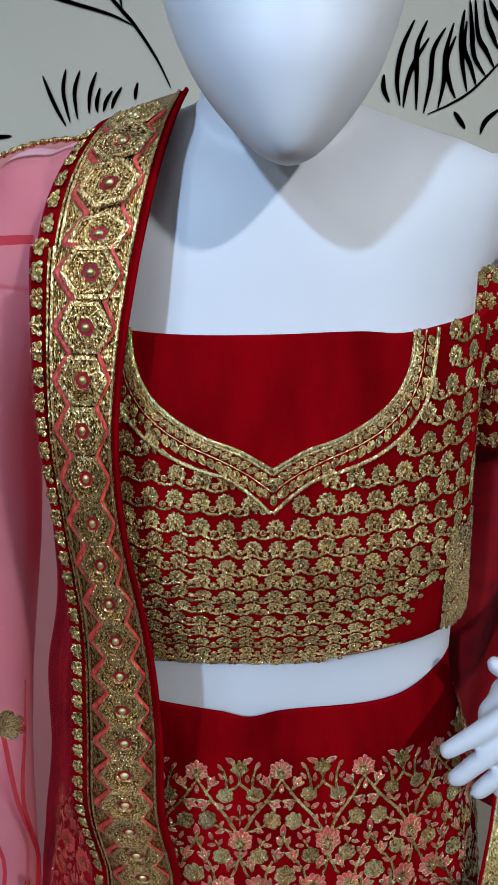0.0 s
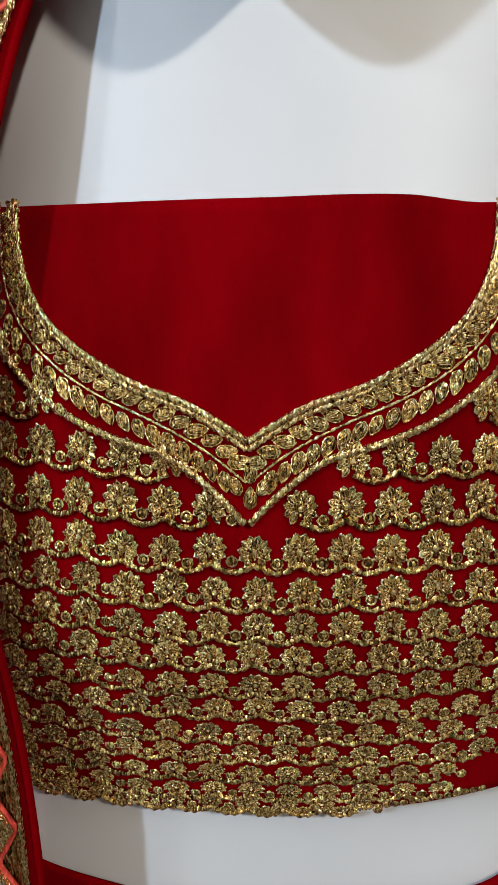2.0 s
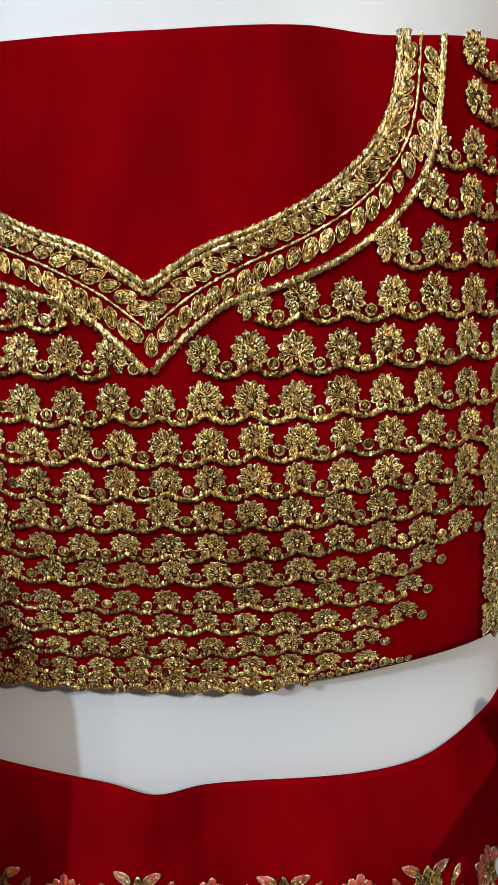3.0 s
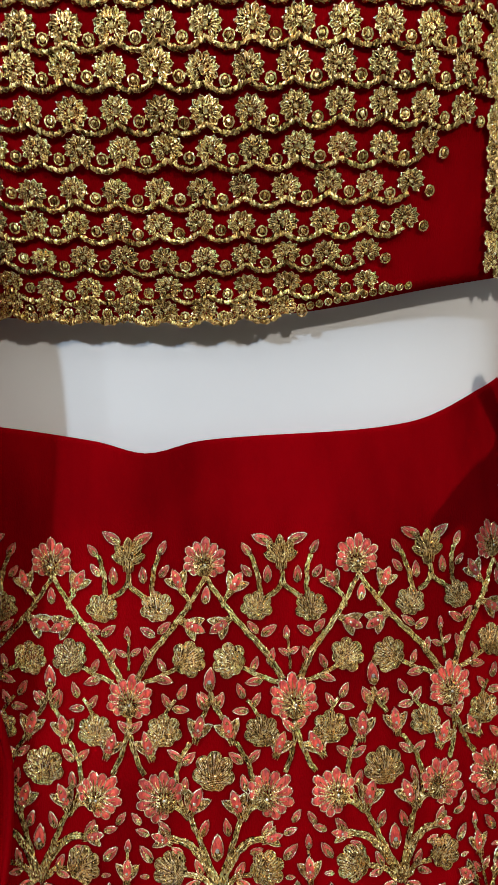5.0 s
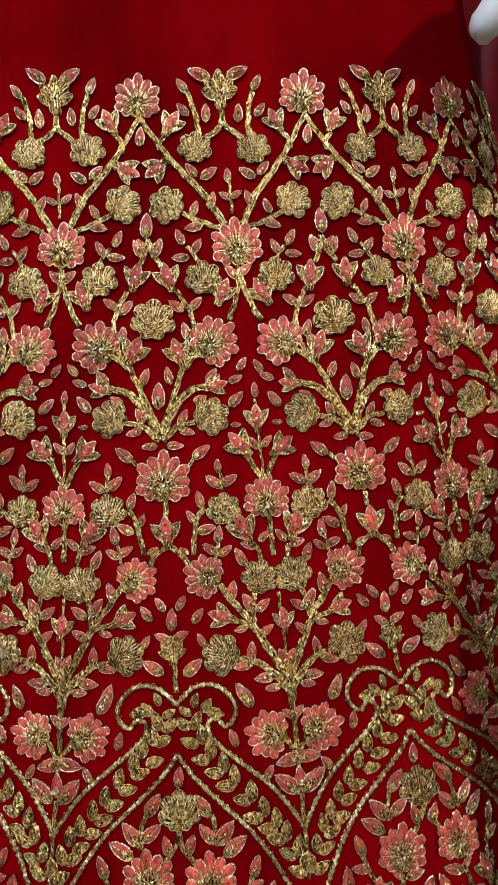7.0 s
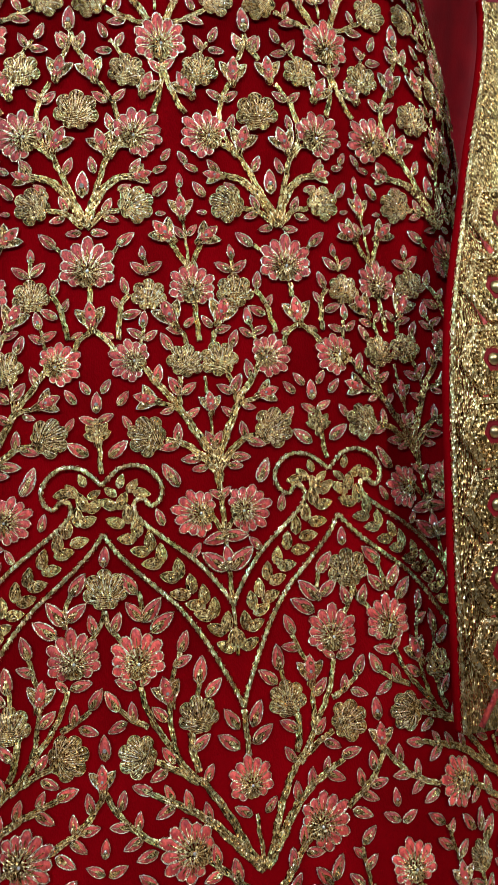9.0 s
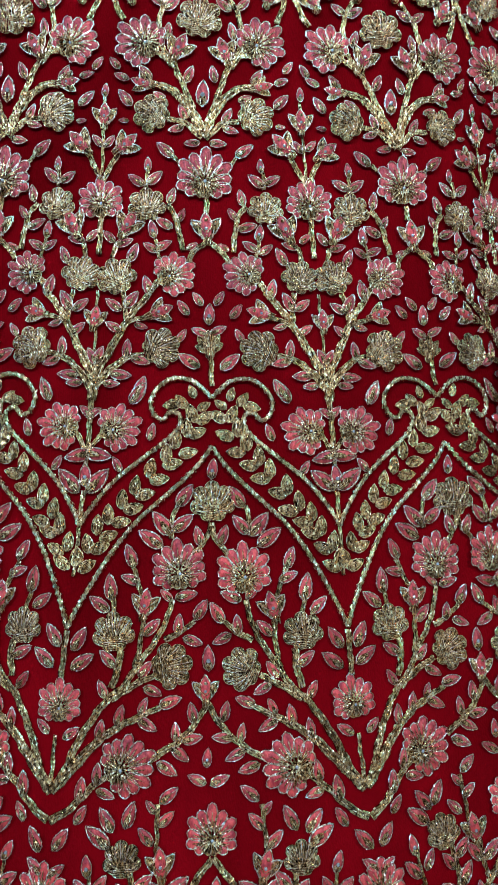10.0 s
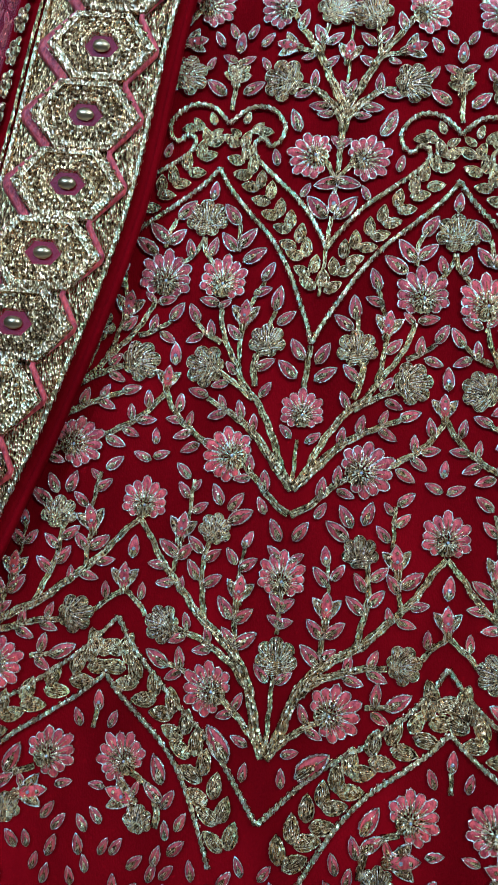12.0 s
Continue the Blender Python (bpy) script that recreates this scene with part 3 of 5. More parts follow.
stem([(1, 0.0647), (0.987, 0.0693), (0.974, 0.0746), (0.936, 0.0797), (0.876, 0.0856), (0.806, 0.0903)], 0.0009, 0.0011)
sew("tulip", 0.761, 0.0804, 24, 0.0074)
sew("jewelled_leaf", 0, 0.0503, 0, 0.0055)
stem([(0, 0.0555), (0.039, 0.0613), (0.141, 0.0672)], 0.0009, 0.0010)
sew("leaf", 0.112, 0.0593, 25, 0.0040)
sew("leaf", 0.085, 0.0586, 36, 0.0032)
sew("tulip", 0.199, 0.0735, -10, 0.0076)
stem([(0.270, 0.0765), (0.403, 0.0851), (0.442, 0.0943), (0.398, 0.1013), (0.274, 0.1085), (0.125, 0.1227), (0, 0.1345)], 0.0009, 0.0012)
sew("leaf", 0.473, 0.0821, 50, 0.0036)
sew("leaf", 0.276, 0.0827, -50, 0.0038)
sew("gold_flower", 0.591, 0.0722, -3, 0.0076)
stem([(0.563, 0.0653), (0.479, 0.0607), (0.425, 0.0585)], 0.0007, 0.0007)
sew("leaf", 0.549, 0.0595, 34, 0.0035)
sew("leaf", 0.350, 0.0556, -28, 0.0037)
sew("leaf", 0.361, 0.0634, -95, 0.0036)
sew("gold_flower", 0, 0.0893, 0, 0.0092)
sew("tulip", 0.269, 0.1035, -22, 0.0078)
sew("leaf", 0.334, 0.0938, -14, 0.0037)
sew("leaf", 0.137, 0.1108, -18, 0.0038)
sew("coral_flower", 0.646, 0.0982, 46, 0.0118)
stem([(0.556, 0.1022), (0.408, 0.1036), (0.305, 0.1084)], 0.0010, 0.0010)
sew("tulip", 0.560, 0.1155, 76, 0.0057)
sew("leaf", 0.825, 0.1124, 72, 0.0031)
sew("leaf", 0.589, 0.1118, 33, 0.0038)
sew("leaf", 0.445, 0.1209, 64, 0.0029)
stem([(0.549, 0.1154), (0.343, 0.1171), (0.185, 0.1225), (0.067, 0.1297), (0, 0.1357)], 0.0012, 0.0020)
sew("jewelled_leaf", 0, 0.1185, 0, 0.0057)
sew("gold_flower", 0.518, 0.1281, 65, 0.0080)
stem([(0.367, 0.1296), (0.192, 0.1306), (0.089, 0.1343), (0, 0.1373)], 0.0010, 0.0012)
sew("leaf", 0.805, 0.1216, 39, 0.0042)
sew("leaf", 0.784, 0.1310, 87, 0.0021)
sew("leaf", 0.229, 0.1274, 24, 0.0036)
sew("leaf", 0.281, 0.1330, 103, 0.0032)
sew("leaf", 0.132, 0.1383, 97, 0.0034)
sew("jewelled_leaf", 1, 0.1183, 0, 0.0032)
sew("tulip", 1, 0.1306, 0, 0.0070)
stem([(1, 0.1209), (1, 0.1335), (1, 0.1460), (1, 0.1528)], 0.0005, 0.0005)
sew("leaf", 0.932, 0.1385, -37, 0.0032)
sew("tulip", 0.817, 0.1413, -45, 0.0074)
stem([(0.847, 0.1434), (0.939, 0.1503), (1, 0.1555)], 0.0010, 0.0010)
sew("coral_flower", 1, 0.1619, 0, 0.0106)
sew("jewelled_leaf", 0.555, 0.1474, 2, 0.0032)
sew("leaf", 0.653, 0.1537, 57, 0.0038)
sew("leaf", 0.488, 0.1530, -46, 0.0041)
sew("gold_flower", 0.576, 0.1642, 4, 0.0075)
stem([(0.565, 0.1498), (0.572, 0.1573)], 0.0007, 0.0007)
sew("leaf", 0.381, 0.1422, 52, 0.0045)
stem([(0.302, 0.1445), (0.245, 0.1474)], 0.0007, 0.0007)
sew("coral_flower", 0, 0.1527, 0, 0.0128)
stem([(0, 0.1609), (0, 0.1669)], 0.0010, 0.0010)
sew("tulip", 0, 0.1745, 0, 0.0078)
stem([(0, 0.1775), (0.138, 0.1821), (0.193, 0.1870)], 0.0010, 0.0010)
sew("leaf", 0.391, 0.1715, 66, 0.0040)
sew("leaf", 0.257, 0.1676, -28, 0.0031)
stem([(0.380, 0.1635), (0.291, 0.1686), (0.236, 0.1818)], 0.0010, 0.0010)
sew("jewelled_leaf", 0.500, 0.1739, 7, 0.0039)
sew("leaf", 0.393, 0.1800, -63, 0.0035)
sew("leaf", 0.538, 0.1804, 56, 0.0033)
stem([(0.484, 0.1772), (0.436, 0.1859)], 0.0006, 0.0006)
sew("leaf", 0.150, 0.1802, -52, 0.0025)
sew("coral_flower", 0.329, 0.1907, -68, 0.0098)
sew("leaf", 0.556, 0.1953, 15, 0.0043)
stem([(0.461, 0.1932), (0.551, 0.1993), (0.666, 0.2050), (0.766, 0.2119), (0.877, 0.2209), (0.998, 0.2312), (1, 0.2392)], 0.0011, 0.0017)
sew("tulip", 0.774, 0.1738, -24, 0.0081)
sew("leaf", 0.768, 0.1784, -71, 0.0036)
sew("leaf", 0.922, 0.1761, 44, 0.0032)
stem([(0.847, 0.1792), (0.881, 0.1855)], 0.0009, 0.0009)
sew("gold_flower", 0.832, 0.1919, 14, 0.0078)
stem([(1, 0.1675), (1, 0.1753), (1, 0.1836)], 0.0010, 0.0010)
sew("leaf", 0.686, 0.1833, -24, 0.0040)
sew("leaf", 0.708, 0.2011, -34, 0.0044)
sew("leaf", 0.845, 0.2026, 55, 0.0038)
stem([(0.777, 0.1971), (0.746, 0.2042), (0.743, 0.2092)], 0.0009, 0.0009)
sew("tulip", 0.494, 0.2064, -70, 0.0066)
stem([(0.557, 0.2073), (0.658, 0.2083), (0.740, 0.2100)], 0.0009, 0.0009)
sew("leaf", 0.615, 0.2109, -100, 0.0028)
sew("leaf", 0.836, 0.2118, 53, 0.0035)
sew("tulip", 1, 0.2103, 0, 0.0061)
stem([(1, 0.1974), (1, 0.2128), (1, 0.2258), (1, 0.2328)], 0.0005, 0.0005)
sew("leaf", 0.969, 0.2220, -30, 0.0038)
sew("leaf", 0.704, 0.2195, 2, 0.0037)
sew("leaf", 0.611, 0.2243, -104, 0.0038)
sew("leaf", 0.768, 0.2292, -88, 0.0041)
sew("leaf", 0.849, 0.2333, -93, 0.0033)
sew("gold_flower", 0.440, 0.2195, -69, 0.0084)
stem([(0.573, 0.2215), (0.720, 0.2229), (0.880, 0.2284), (1, 0.2351)], 0.0010, 0.0016)
sew("leaf", 0.264, 0.2138, -32, 0.0032)
sew("jewelled_leaf", 0, 0.2053, 0, 0.0044)
sew("leaf", 0.082, 0.2122, 64, 0.0034)
sew("lotus", 0, 0.2199, 0, 0.0075)
sew("leaf", 0.175, 0.2236, 54, 0.0049)
stem([(0, 0.2229), (0, 0.2331)], 0.0009, 0.0009)
sew("leaf", 0.582, 0.2342, -28, 0.0042)

# the first arch with its scrolls
stem([(0, 0.2375), (0.071, 0.2343), (0.169, 0.2311), (0.313, 0.2304), (0.430, 0.2331), (0.505, 0.2383), (0.480, 0.2436), (0.402, 0.2457), (0.348, 0.2430), (0.277, 0.2436), (0.262, 0.2468), (0.319, 0.2513), (0.499, 0.2581), (0.698, 0.2655), (0.828, 0.2718), (0.953, 0.2802), (1, 0.2848)], 0.00115, 0.00115, True, "scroll_cord")
stem([(0, 0.2552), (0.111, 0.2623), (0.311, 0.2714), (0.546, 0.2815), (0.711, 0.2917), (0.830, 0.3018), (0.944, 0.3129), (1, 0.3202)], 0.00115, 0.00115, True, "arch_cord")
leaf_chain([(0.114, 0.2437), (0.181, 0.2520), (0.315, 0.2592), (0.447, 0.2663), (0.598, 0.2735), (0.724, 0.2807), (0.828, 0.2869), (0.927, 0.2952), (0.989, 0.3015)], 11, 0.0039, 0.0026)
sew("gold_leaf", 0.160, 0.2355, 19, 0.0028)
sew("gold_leaf", 0.332, 0.2403, 100, 0.0036)
sew("gold_leaf", 0.078, 0.2406, -53, 0.0028)
sew("gold_leaf", 0.258, 0.2386, 43, 0.0033)
sew("coral_flower", 0.774, 0.2496, -76, 0.0106)
sew("leaf", 0.599, 0.2360, -31, 0.0049)
stem([(0.898, 0.2511), (0.971, 0.2565), (1, 0.2591)], 0.0009, 0.0009)
sew("leaf", 0.965, 0.2434, -53, 0.0033)
stem([(1, 0.2342), (1, 0.2449), (1, 0.2576), (1, 0.2643)], 0.0012, 0.0008)
sew("leaf", 0.918, 0.2591, -100, 0.0052)
sew("leaf", 0.884, 0.2684, -46, 0.0060)
sew("jewelled_leaf", 1, 0.2664, 0, 0.0048)
stem([(1, 0.2720), (1, 0.2793), (1, 0.2884), (1, 0.3024)], 0.0008, 0.0006)


def under_arch():
    """The bouquet that fills the space below an arch."""
    sew("jewelled_leaf", 0, 0.2640, 0, 0.0041)
    sew("gold_flower", 0, 0.2762, 0, 0.0086)
    stem([(0, 0.2825), (0.027, 0.2875), (0.092, 0.2918), (0.147, 0.2943)], 0.0009, 0.0009)
    sew("leaf", 0.083, 0.2871, 16, 0.0040)
    sew("leaf", 0.204, 0.2731, -41, 0.0051)
    stem([(0.265, 0.2764), (0.297, 0.2834), (0.296, 0.2884)], 0.0008, 0.0009)
    sew("leaf", 0.218, 0.2835, -45, 0.0048)
    sew("leaf", 0.373, 0.2828, 40, 0.0054)
    sew("coral_flower", 0.240, 0.2989, 0, 0.0114)
    sew("leaf", 0.448, 0.2882, 50, 0.0056)
    sew("leaf", 0.587, 0.2950, 22, 0.0044)
    sew("leaf", 0.577, 0.3021, 71, 0.0039)
    stem([(0.563, 0.2983), (0.509, 0.3051), (0.477, 0.3093)], 0.0008, 0.0008)
    sew("leaf", 0.163, 0.3080, -73, 0.0042)
    sew("leaf", 0.298, 0.3074, 52, 0.0030)
    sew("tulip", 0.454, 0.3135, -8, 0.0073)
    stem([(0.462, 0.3165), (0.476, 0.3259), (0.503, 0.3324)], 0.0008, 0.0009)
    sew("leaf", 0.704, 0.3048, 5, 0.0051)
    sew("leaf", 0.783, 0.3117, 50, 0.0045)
    stem([(0.694, 0.3083), (0.666, 0.3153)], 0.0008, 0.0008)
    sew("gold_flower", 0.661, 0.3208, 1, 0.0076)
    stem([(0.608, 0.3257), (0.610, 0.3317), (0.648, 0.3388)], 0.0012, 0.0012)
    sew("leaf", 0.065, 0.3131, -29, 0.0044)
    stem([(0.100, 0.3164), (0.201, 0.3202), (0.327, 0.3232)], 0.0008, 0.0011)
    sew("leaf", 0.210, 0.3180, -9, 0.0037)
    sew("leaf", 0.104, 0.3226, -115, 0.0038)
    sew("leaf", 0.392, 0.3188, -47, 0.0041)
    stem([(0.261, 0.3092), (0.301, 0.3164), (0.378, 0.3240), (0.473, 0.3306), (0.564, 0.3380), (0.674, 0.3429), (0.777, 0.3505), (0.856, 0.3580), (0.913, 0.3655), (1, 0.3732)], 0.0009, 0.0014)
    sew("gold_flower", 0.242, 0.3319, -76, 0.0081)
    stem([(0.354, 0.3342), (0.506, 0.3379), (0.654, 0.3428)], 0.0010, 0.0012)
    sew("leaf", 0.433, 0.3319, -40, 0.0036)
    sew("leaf", 0.374, 0.3392, -114, 0.0037)
    sew("leaf", 0.687, 0.3296, 52, 0.0042)
    sew("leaf", 0.718, 0.3393, 31, 0.0036)
    sew("jewelled_leaf", 0, 0.3291, 0, 0.0048)
    sew("tulip", 0, 0.3408, 0, 0.0064)
    stem([(0, 0.3433), (0.065, 0.3487), (0.155, 0.3540), (0.279, 0.3584), (0.374, 0.3612)], 0.0010, 0.0011)
    sew("leaf", 0.108, 0.3464, 5, 0.0037)
    sew("leaf", 0.098, 0.3541, -84, 0.0038)
    sew("leaf", 0.217, 0.3524, 6, 0.0034)
    sew("leaf", 0.176, 0.3593, -120, 0.0038)
    sew("leaf", 0.241, 0.3432, -75, 0.0042)
    stem([(0.310, 0.3445), (0.458, 0.3478), (0.603, 0.3517), (0.726, 0.3565), (0.842, 0.3633), (1, 0.3724)], 0.0009, 0.0019)
    sew("leaf", 0.436, 0.3447, -26, 0.0031)
    sew("leaf", 0.569, 0.3476, -17, 0.0039)
    sew("leaf", 0.403, 0.3496, -114, 0.0039)
    sew("leaf", 0.692, 0.3517, -4, 0.0035)
    sew("leaf", 0.902, 0.3228, -33, 0.0048)
    sew("leaf", 0.873, 0.3303, -58, 0.0049)
    sew("coral_flower", 1, 0.3446, 0, 0.0095)
    sew("leaf", 0.903, 0.3533, -53, 0.0035)
    stem([(1, 0.3550), (1, 0.3714)], 0.0006, 0.0008)
    stem([(1, 0.3207), (1, 0.3367)], 0.0010, 0.0010)
    sew("coral_flower", 0.530, 0.3635, -70, 0.0115)
    stem([(0.631, 0.3659), (0.747, 0.3707), (0.875, 0.3775), (1, 0.3818)], 0.0010, 0.0013)
    sew("leaf", 0.264, 0.3637, -116, 0.0042)
    sew("leaf", 0.707, 0.3655, -7, 0.0038)
    sew("leaf", 0.814, 0.3713, -2, 0.0043)
    sew("leaf", 0.652, 0.3716, -109, 0.0036)
    sew("jewelled_leaf", 0, 0.3606, 0, 0.0036)
    sew("leaf", 0.064, 0.3675, 65, 0.0036)


under_arch()
# the lower bouquet and the second arch
sew("coral_flower", 0, 0.3840, 0, 0.0101)
stem([(0, 0.3907), (0.092, 0.3965), (0.178, 0.4034), (0.277, 0.4093), (0.391, 0.4153), (0.503, 0.4214), (0.630, 0.4258), (0.753, 0.4313), (0.841, 0.4375), (0.893, 0.4451), (0.940, 0.4544), (1, 0.4617)], 0.0010, 0.0019)
sew("jewelled_leaf", 0, 0.4006, 0, 0.0045)
sew("tulip", 0, 0.4136, 0, 0.0067)
stem([(0, 0.4162), (0.111, 0.4211), (0.169, 0.4251)], 0.0009, 0.0009)
sew("leaf", 0.117, 0.4168, 2, 0.0033)
sew("leaf", 0.355, 0.3761, 36, 0.0028)
sew("leaf", 0.250, 0.3717, -50, 0.0042)
sew("leaf", 0.401, 0.3845, 49, 0.0038)
sew("leaf", 0.274, 0.3796, -46, 0.0037)
stem([(0.323, 0.3746), (0.330, 0.3864), (0.332, 0.3911)], 0.0007, 0.0007)
sew("tulip", 0.305, 0.3945, 9, 0.0070)
sew("leaf", 0.337, 0.4001, 37, 0.0043)
sew("leaf", 0.220, 0.3995, -52, 0.0048)
stem([(0.298, 0.3975), (0.283, 0.4090)], 0.0008, 0.0008)
sew("leaf", 0.169, 0.4067, -81, 0.0038)
sew("leaf", 0.251, 0.4128, -103, 0.0037)
sew("leaf", 0.348, 0.4115, 8, 0.0032)
sew("leaf", 0.627, 0.3800, 35, 0.0045)
sew("leaf", 0.504, 0.3783, -24, 0.0045)
sew("leaf", 0.681, 0.3849, 55, 0.0053)
sew("gold_flower", 0.529, 0.3910, 3, 0.0067)
stem([(0.491, 0.3947), (0.475, 0.4058), (0.508, 0.4151), (0.541, 0.4229)], 0.0009, 0.0011)
sew("leaf", 0.526, 0.4005, 41, 0.0040)
sew("leaf", 0.412, 0.3977, -46, 0.0042)
sew("leaf", 0.549, 0.4090, 50, 0.0044)
sew("leaf", 0.418, 0.4056, -39, 0.0044)
sew("coral_flower", 1, 0.4032, 0, 0.0103)
sew("leaf", 0.969, 0.4120, -49, 0.0042)
sew("leaf", 0.981, 0.4179, -66, 0.0038)
stem([(1, 0.4086), (1, 0.4223)], 0.0006, 0.0008)
sew("gold_flower", 1, 0.4297, 0, 0.0076)
sew("leaf", 0.929, 0.4358, -47, 0.0038)
stem([(1, 0.4353), (1, 0.4602)], 0.0007, 0.0009)
sew("jewelled_leaf", 0.752, 0.3930, 16, 0.0040)
sew("leaf", 0.777, 0.4004, 48, 0.0043)
sew("leaf", 0.665, 0.3991, -34, 0.0037)
stem([(0.736, 0.3944), (0.712, 0.4073)], 0.0006, 0.0006)
sew("tulip", 0.727, 0.4120, 1, 0.0070)
sew("leaf", 0.786, 0.4176, 40, 0.0043)
sew("leaf", 0.668, 0.4172, -43, 0.0047)
sew("leaf", 0.808, 0.4264, 43, 0.0049)
sew("leaf", 0.701, 0.4255, -46, 0.0037)
stem([(0.726, 0.4148), (0.744, 0.4258), (0.796, 0.4352), (0.852, 0.4411)], 0.0009, 0.0010)
sew("gold_flower", 0.271, 0.4260, -79, 0.0070)
stem([(0.352, 0.4276), (0.498, 0.4285), (0.624, 0.4311), (0.764, 0.4350), (0.837, 0.4401)], 0.0010, 0.0014)
sew("leaf", 0.434, 0.4245, -17, 0.0034)
sew("leaf", 0.398, 0.4305, -116, 0.0038)
sew("leaf", 0.575, 0.4272, -13, 0.0033)
sew("leaf", 0.550, 0.4328, -106, 0.0039)
sew("coral_flower", 0.635, 0.4439, -69, 0.0113)
stem([(0.702, 0.4458), (0.821, 0.4504), (0.908, 0.4549), (1, 0.4608)], 0.0010, 0.0012)
sew("leaf", 0.814, 0.4456, 23, 0.0036)
sew("leaf", 0.748, 0.4514, -117, 0.0033)
sew("leaf", 0.854, 0.4581, -73, 0.0034)
sew("leaf", 0.285, 0.4378, -64, 0.0052)
sew("leaf", 0.415, 0.4360, -10, 0.0039)
sew("leaf", 0.395, 0.4434, -122, 0.0037)
stem([(0.472, 0.4406), (0.331, 0.4392)], 0.0009, 0.0008)
sew("leaf", 0.734, 0.4606, -50, 0.0072)
sew("leaf", 0.897, 0.4663, 4, 0.0034)
stem([(0, 0.4258), (0.096, 0.4333), (0.207, 0.4400), (0.328, 0.4457), (0.479, 0.4526), (0.626, 0.4580), (0.768, 0.4652), (0.877, 0.4724), (1, 0.4812)], 0.00115, 0.00115, True, "arch_cord")
stem([(0, 0.4456), (0.113, 0.4522), (0.264, 0.4589), (0.439, 0.4665), (0.577, 0.4758), (0.704, 0.4883), (0.783, 0.4980)], 0.00115, 0.00115, True, "arch_cord")
leaf_chain([(0.049, 0.4356), (0.112, 0.4437), (0.295, 0.4503), (0.476, 0.4571), (0.589, 0.4652), (0.696, 0.4744), (0.798, 0.4837), (0.863, 0.4927)], 11, 0.0047, 0.0033)
sew("jewelled_leaf", 0, 0.4540, 0, 0.0039)
stem([(0, 0.4573), (0, 0.4617), (0, 0.4648)], 0.0008, 0.0008)
sew("leaf", 0.097, 0.4600, 15, 0.0034)
sew("coral_flower", 0.202, 0.4722, -46, 0.0101)
sew("leaf", 0.414, 0.4737, -25, 0.0053)
sew("leaf", 0.321, 0.4812, 15, 0.0029)
sew("leaf", 0.503, 0.4816, 23, 0.0038)
sew("leaf", 0.410, 0.4809, -59, 0.0045)
stem([(0.271, 0.4766), (0.400, 0.4801), (0.453, 0.4860), (0.459, 0.4917)], 0.0010, 0.0013)
sew("tulip", 0.285, 0.4850, -79, 0.0079)
sew("leaf", 0.086, 0.4820, -81, 0.0032)
sew("gold_flower", 0.362, 0.4905, 5, 0.0057)
sew("leaf", 0.925, 0.3870, -35, 0.0044)
sew("leaf", 0.940, 0.3960, -50, 0.0036)
# the bouquets below the second arch
DROP = 0.192
under_arch()
DROP = 0.0

# single leaves that fill the velvet left bare between


def clear_at(x, d, r, stalk):
    t, q = np.array(TAKEN), np.array(RUNS)
    if (np.hypot(t[:, 0] - x, t[:, 1] - d) < t[:, 2] + r).any():
        return False
    return not (np.hypot(q[:, 0] - x, q[:, 1] - d) < stalk).any()


for _ in range(4000):
    d = dice.uniform(0.010, 0.60)
    x = dice.uniform(0.0035, period(d) / 2 - 0.0035)
    if clear_at(x, d, 0.0029, 0.0038):
        sew("leaf", min(max(x / (period(d) / 2), 0.02), 0.98), d, dice.choice((-35, -15, 15, 35)), dice.uniform(0.0032, 0.0038))

# ---------------------------------------------------------------- blouse
blouse = thing("blouse", "cropped red velvet blouse covered with gold rosette rows", "blouse")


def blouse_at(theta, z, off=0.0):
    return torso_point(theta, z, 0.008 + off)


def blouse_x(x, z, off=0.0):
    """The blouse's front at x and height z."""
    xc, yc, a, b, n = torso(z)
    r = min(0.9995, abs((x - xc) / (a + 0.008)))
    th = math.copysign(math.asin(r ** (n / 2)), x - xc)
    return blouse_at(th, z, off)


def blouse_frame(x, z, turn, scale, lift=0.0006, tall=1.0):
    p = blouse_x(x, z, lift)
    right = (blouse_x(x + 0.002, z) - blouse_x(x - 0.002, z)).normalized()
    up = blouse_x(x, z + 0.003) - blouse_x(x, z - 0.003)
    nor = right.cross(up).normalized()
    up = nor.cross(right)
    m = Matrix((right, up, nor)).transposed().to_4x4()
    return Matrix.Translation(p) @ m @ Matrix.Diagonal((1, tall, 1, 1)) @ Matrix.Rotation(radians(-turn), 4, "Z") @ Matrix.Scale(scale, 4)


def blouse_top(x):
    return interp(x, (-0.15, 1.351), (-0.09, 1.343), (0.0, 1.3432), (0.06, 1.3448), (0.086, 1.3430), (0.11, 1.346), (0.15, 1.353))


def blouse_bottom(x):
    return interp(x, (-0.14, 1.098), (-0.08, 1.092), (-0.03, 1.0880), (0.04, 1.0900), (0.10, 1.1005), (0.15, 1.108))


bm = bmesh.new()


def blouse_grid(u, v):
    th = 2 * math.pi * u
    x = torso_point(th, 1.22, 0.008).x
    lo, hi = blouse_bottom(x), blouse_top(x)
    return blouse_at(th, lo + (hi - lo) * v)


grid(bm, blouse_grid, 160, 50, closed=True)
cloth = part("blouse_cloth", bm, VELVET, blouse)
sol = cloth.modifiers.new("Solidify", "SOLIDIFY")
sol.thickness, sol.offset = 0.002, -1


